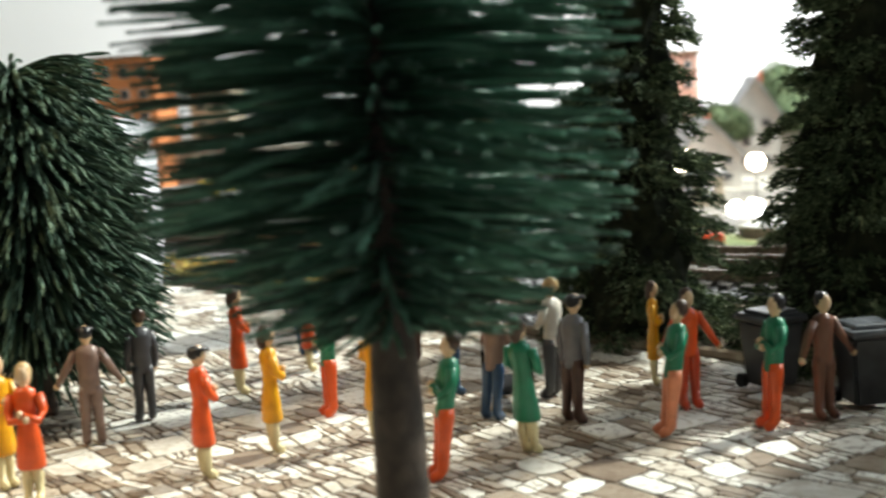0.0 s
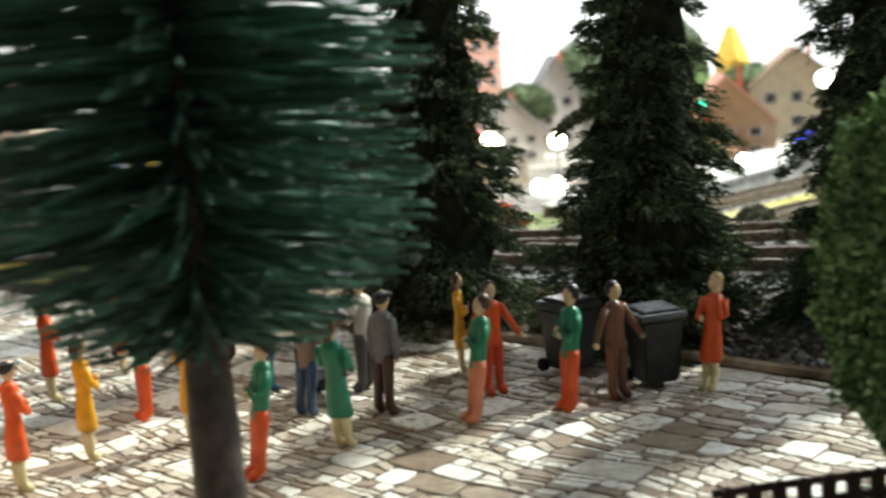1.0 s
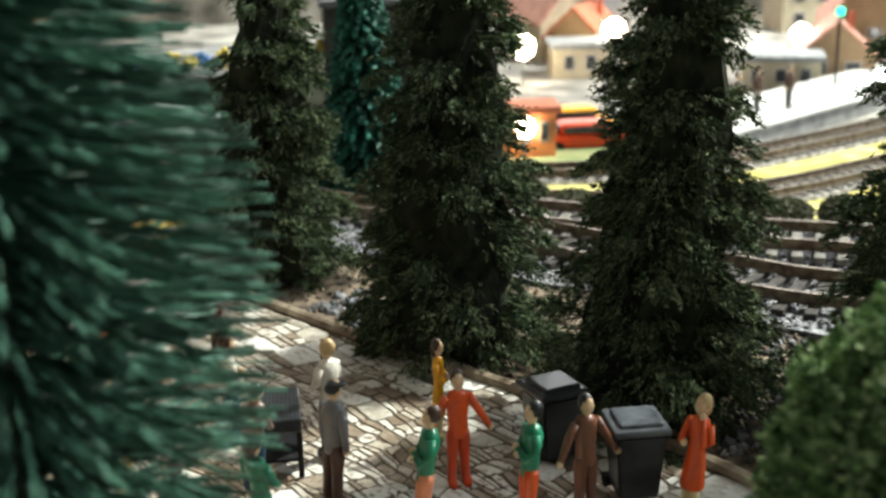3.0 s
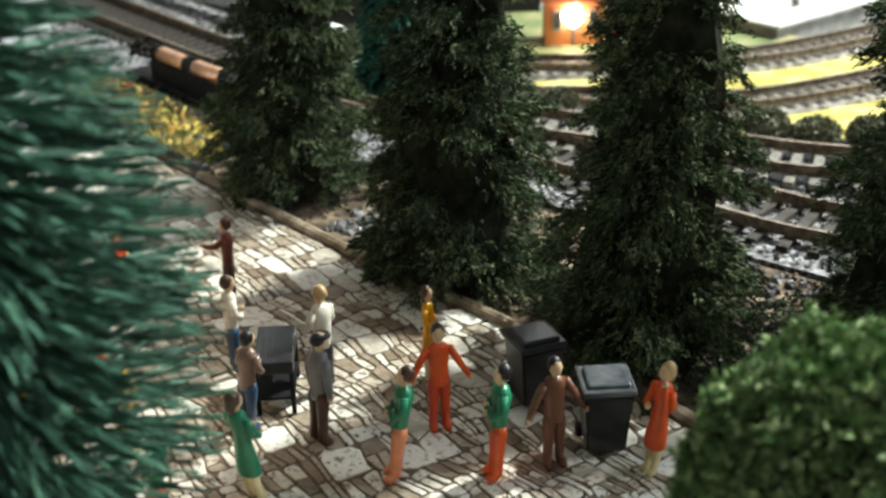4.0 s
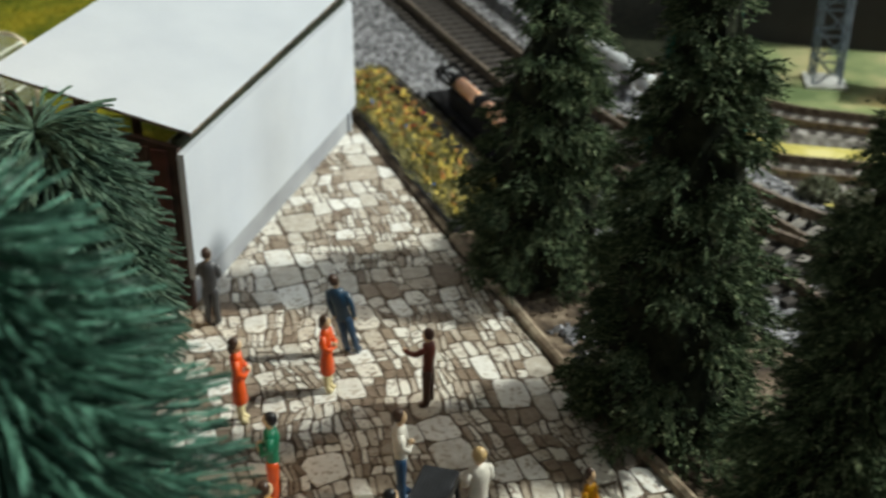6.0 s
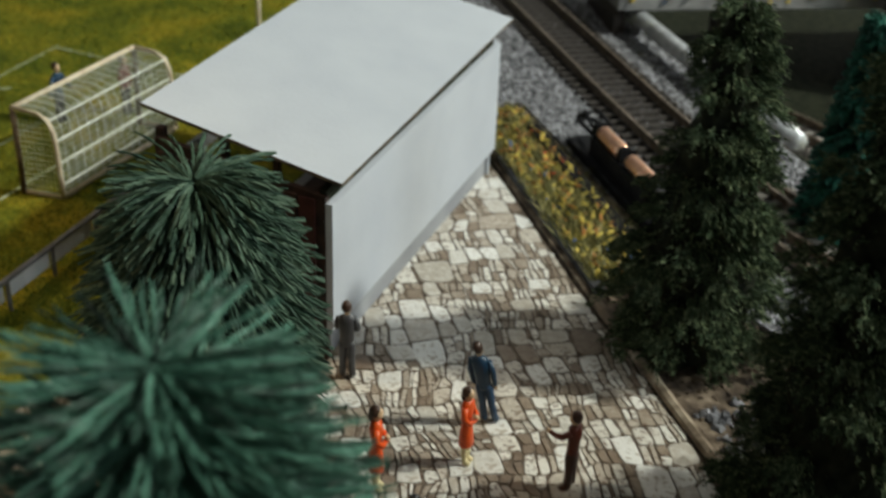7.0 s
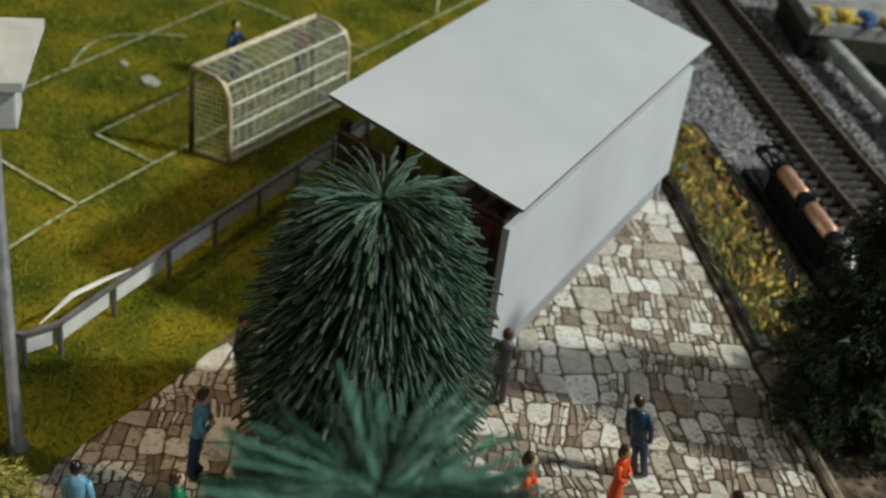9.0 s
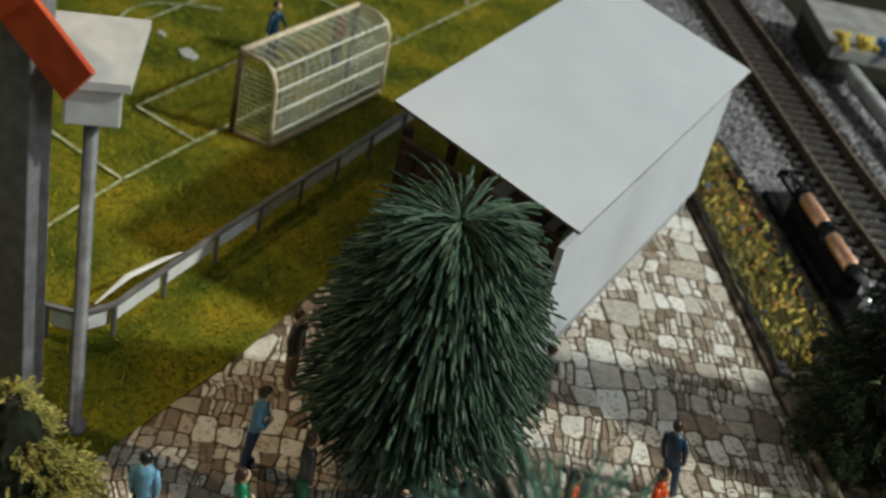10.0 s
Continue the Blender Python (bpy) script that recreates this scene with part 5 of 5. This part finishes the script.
# platform with its white edge
platform = thing("station_platform", (0.1680, 0.5880, LOW), "bright white station platform with a grey side", "platform", 47.0)
bm = bmesh.new()
prism(bm, [(-0.004, 0.0), (0.30, 0.0), (0.30, 0.045), (-0.004, 0.040)], 0.0, 0.0082)
part("side", bm, M_ROAD, platform)
bm = bmesh.new()
prism(bm, [(-0.005, -0.0012), (0.301, -0.0012), (0.301, 0.046), (-0.005, 0.041)], 0.0082, 0.0094)
part("top", bm, M_PLATFORM, platform, "bright white slab")
for x, y in ((0.028, 0.016), (0.046, 0.018), (0.062, 0.012)):
    ob = figurine((0, 0), 0, C["darkbrown"], C["charcoal"], C["hair"], "dark plastic figurine waiting on the platform", arms="down")
    q = platform.matrix_basis @ Vector((x, y, 0.0094))
    ob.matrix_basis = pose(q.x, q.y, q.z, 0, 0, 40)
sheet("town_square", [(0.045, 0.603), (0.13, 0.605), (0.165, 0.60), (0.24, 0.69), (0.30, 0.85), (0.03, 0.85)], -0.0240, -0.0205, M_TOWN, "grey paved town square")


def street_lamp(place, height, glow, radius, label):
    height, radius = height * K, radius * K
    lamp_ob = thing("street_lamp", town(place), label, "lamp", 0, "lit lamps of the town")
    bm = bmesh.new()
    tube(bm, [(0, 0, 0), (0, 0, height)], 0.0006, 6)
    part("pole", bm, M_GREY_PAINT, lamp_ob)
    bm = bmesh.new()
    ball(bm, (0, 0, height + radius * 0.8), radius, 0, seg=12)
    part("globe", bm, glow, lamp_ob, "glowing globe", True)


for place, h, glow, rad in (((0.113, 0.608, 0), 0.0150, M_WARM, 0.0050), ((0.1420, 0.600, 0), 0.0160, M_WARM, 0.0036), ((0.188, 0.592, 0), 0.0150, M_COOL, 0.0042), ((0.126, 0.552, 0), 0.0015, M_COOL, 0.0030), ((0.1335, 0.552, 0), 0.0015, M_COOL, 0.0034), ((0.2650, 0.602, 0), 0.0350, M_COOL, 0.0036), ((0.0745, 0.575, 0), 0.013, M_WARM, 0.0050), ((0.2120, 0.553, 0), 0.006, M_COOL, 0.0030), ((0.0765, 0.4400, 0), 0.0095, M_WARM, 0.0032)):
    street_lamp(place, h, glow, rad, "lit model street lamp with a glowing globe")
sign = thing("shop_sign", town((0.2545, 0.600)), "lit blue sign on a post", "sign")
bm = bmesh.new()
tube(bm, [(0, 0, 0), (0, 0, 0.012)], 0.0008, 6)
part("post", bm, M_GREY_PAINT, sign)
bm = bmesh.new()
box(bm, -0.0060, 0.0060, -0.001, 0.001, 0.011, 0.0195, 0.0004)
part("panel", bm, M_BLUE_SIGN, sign, "glowing blue panel")
signal = thing("rail_signal", (0.2355, 0.7000, LOW), "tall railway signal showing green", "signal")
bm = bmesh.new()
tube(bm, [(0, 0, 0), (0, 0, 0.0455)], 0.0007, 6)
part("post", bm, M_BLACK, signal)
bm = bmesh.new()
ball(bm, (0, -0.0008, 0.0455), 0.0024, 0)
part("lens", bm, M_GREEN_SIG, signal, "glowing green lens")

# orange lit shed, dark shed and lattice mast beyond the rails
block_house("orange_shed", (0.0835, 0.578, -0.0190), 0.0175, 0.012, 0.0135, "orange", "red", "orange red shed under a warm lamp", 8, 1, 3, True)
block_house("dark_shed", (0.0290, 0.634, -0.0226), 0.053, 0.025, 0.045, "dark", "dark", "dark engine shed beyond the rails", 12, 0, 0, True)
mast = thing("lattice_mast", (0.0476, 0.5780, -0.0186), "blue grey steel lattice mast", "mast", 20.0)
for x in (-0.005, 0.005):
    for y in (-0.005, 0.005):
        bm = bmesh.new()
        tube(bm, [(x, y, 0), (x, y, 0.06)], 0.0007, 5)
        part("leg", bm, M_MAST, mast)
for k in range(6):
    z = k * 0.01
    for a, b in (((-0.005, -0.005), (0.005, -0.005)), ((0.005, -0.005), (0.005, 0.005)), ((0.005, 0.005), (-0.005, 0.005)), ((-0.005, 0.005), (-0.005, -0.005))):
        for za in (z, z + 0.01):
            bm = bmesh.new()
            tube(bm, [(*a, za), (*b, z + 0.01)], 0.0004, 4)
            part("brace", bm, M_MAST, mast)
bm = bmesh.new()
box(bm, -0.0075, 0.0075, -0.0075, 0.0075, 0, 0.0012)
part("foot_slab", bm, M_LIGHT_GREY, mast)


def toy_car(place, turn, colour, label):
    car = thing("toy_car", place, label, "car", turn, "toy cars in the town")
    car.scale = (0.85, 0.85, 0.85)
    bm = bmesh.new()
    box(bm, -0.022, 0.022, -0.009, 0.009, 0.002, 0.009, 0.002)
    box(bm, -0.012, 0.014, -0.008, 0.008, 0.008, 0.0145, 0.0025)
    part("body", bm, colour, car)
    bm = bmesh.new()
    box(bm, 0.010, 0.0145, -0.0065, 0.0065, 0.0095, 0.013, 0.001)
    part("windscreen", bm, M_GLASS_DARK, car)
    bm = bmesh.new()
    box(bm, -0.0125, -0.008, -0.0065, 0.0065, 0.0095, 0.013, 0.001)
    part("rear_window", bm, M_GLASS_DARK, car)
    for y in (-0.0073, 0.0073):
        bm = bmesh.new()
        box(bm, -0.010, 0.012, y - 0.001, y + 0.001, 0.0095, 0.013, 0.0005)
        part("side_window", bm, M_GLASS_DARK, car)
    for x in (-0.013, 0.013):
        for y in (-0.0082, 0.0082):
            bm = bmesh.new()
            tube(bm, [(x, y - 0.001, 0.0032), (x, y + 0.001, 0.0032)], 0.0032, 12)
            part("wheel", bm, M_BLACK, car)


toy_car((0.1070, 0.5930, -0.0207), 10, C["red"], "red toy car parked on the town square")
toy_car((0.1030, 0.6240, -0.0207), 15, C["yellow"], "yellow toy car parked on the town square")

# ---- flagstones, laid piece by piece ----
def clip(poly, nx, ny, d):
    """The part of a polygon where nx*x + ny*y <= d."""
    out = []
    for (x0, y0), (x1, y1) in zip(poly, poly[1:] + poly[:1]):
        a, b = nx * x0 + ny * y0 - d, nx * x1 + ny * y1 - d
        if a <= 0:
            out.append((x0, y0))
        if (a < 0) != (b < 0) and a != b:
            t = a / (a - b)
            out.append((x0 + (x1 - x0) * t, y0 + (y1 - y0) * t))
    return out


def flagstones():
    """Stones cut from a turned rectangle by uneven splits, bent a little and with broken corners: slabs, bricks and thin slivers."""
    r = random.Random(78)
    turn = radians(-47.0)
    ux, uy = math.cos(turn), math.sin(turn)
    made = []

    def place(u, v):
        x, y = u * ux - v * uy, u * uy + v * ux
        return (x + 0.0026 * noise.noise((x * 60, y * 60, 1.0)) + 0.0011 * noise.noise((x * 260, y * 260, 5.0)),
                y + 0.0026 * noise.noise((x * 60, y * 60, 8.0)) + 0.0011 * noise.noise((x * 260, y * 260, 12.0)))

    def leaf(u0, u1, v0, v1):
        g = 0.00021
        u0, u1, v0, v1 = u0 + g, u1 - g, v0 + g, v1 - g
        if u1 - u0 < 0.0004 or v1 - v0 < 0.0004:
            return
        w, h = u1 - u0, v1 - v0
        out = []
        for cu, cv, su, sv in ((u0, v0, 1, 1), (u1, v0, -1, 1), (u1, v1, -1, -1), (u0, v1, 1, -1)):
            a, b = w * r.uniform(0.03, 0.26), h * r.uniform(0.03, 0.26)
            pair = [(cu + su * a, cv), (cu, cv + sv * b)]
            if su * sv > 0:
                pair.reverse()
            out += pair
        pts = [place(u, v) for u, v in out]
        mx, my = sum(p[0] for p in pts) / 8, sum(p[1] for p in pts) / 8
        if inside(PAVED, mx, my):
            # stones at the rim are cut back to it
            for i, (px, py) in enumerate(pts):
                k = 1.0
                while k > 0.05 and not inside(PAVED, mx + (px - mx) * k, my + (py - my) * k):
                    k -= 0.06
                pts[i] = (mx + (px - mx) * k, my + (py - my) * k)
            cx, cy = sum(p[0] for p in pts) / 8, sum(p[1] for p in pts) / 8
            made.append((cx, cy, [(px - cx, py - cy) for px, py in pts]))

    def split(u0, u1, v0, v1):
        w, h = u1 - u0, v1 - v0
        mx, my = place((u0 + u1) / 2, (v0 + v1) / 2)
        big = mx < 0.004 and my > 0.318
        slab = (w < 0.0125 and h < 0.0105 and w > 0.006 and h > 0.0055 and r.random() < (0.34 if big else 0.10)) or w < 0.0095 and h < 0.0075 and w > 0.0045 and h > 0.0038 and r.random() < (0.6 if big else 0.42)
        brick = w < 0.0058 and h < 0.0034 and r.random() < 0.62
        if slab or brick or (w < 0.0070 and h < 0.0021) or (w < 0.0034 and h < 0.0034):
            return leaf(u0, u1, v0, v1)
        t = r.uniform(0.34, 0.66)
        if w > h * r.uniform(1.5, 2.9):
            split(u0, u0 + w * t, v0, v1), split(u0 + w * t, u1, v0, v1)
        else:
            split(u0, u1, v0, v0 + h * t), split(u0, u1, v0 + h * t, v1)

    for a in range(-20, 20):
        for b in range(-20, 20):
            off = 0.011 * (a % 3)
            x, y = place(a * 0.026 + 0.013, b * 0.031 + off)
            if -0.13 < x < 0.19 and 0.12 < y < 0.46:
                split(a * 0.026, a * 0.026 + 0.026, b * 0.031 + off, b * 0.031 + off + 0.031)
    return made


STONES = flagstones()
NEAR_BOX = (-0.035, 0.06, 0.28, 0.36)
rest, count = {False: ([], []), True: ([], [])}, 0
for cx, cy, poly in STONES:
    h = 0.00020 + 0.00014 * rnd.random()
    inner = [(px * 0.92, py * 0.92) for px, py in poly]
    n = len(poly)
    area = abs(sum(p[0] * q[1] - q[0] * p[1] for p, q in zip(poly, poly[1:] + poly[:1]))) / 2
    pale = area > 0.000020 and rnd.random() < 0.75
    verts = [(px, py, -0.0002) for px, py in poly] + [(px, py, h * 0.7) for px, py in poly] + [(px, py, h) for px, py in inner]
    faces = [(i, (i + 1) % n, n + (i + 1) % n, n + i) for i in range(n)] + [(n + i, n + (i + 1) % n, 2 * n + (i + 1) % n, 2 * n + i) for i in range(n)] + [tuple(range(2 * n, 3 * n))]
    if NEAR_BOX[0] < cx < NEAR_BOX[1] and NEAR_BOX[2] < cy < NEAR_BOX[3] and count < 300:
        ob = soup("flagstone", verts, faces, M_SLAB if pale else M_STONE, pavement)
        ob.location = (cx, cy, 0)
        count += 1
    else:
        rest_v, rest_f = rest[pale]
        k = len(rest_v)
        rest_v += [(cx + vx, cy + vy, vz) for vx, vy, vz in verts]
        rest_f += [tuple(k + i for i in f) for f in faces]
for pale, (rest_v, rest_f) in rest.items():
    tagged(soup("flagstones_far", rest_v, rest_f, M_SLAB_I if pale else M_STONE_I, pavement), kind="stuff")
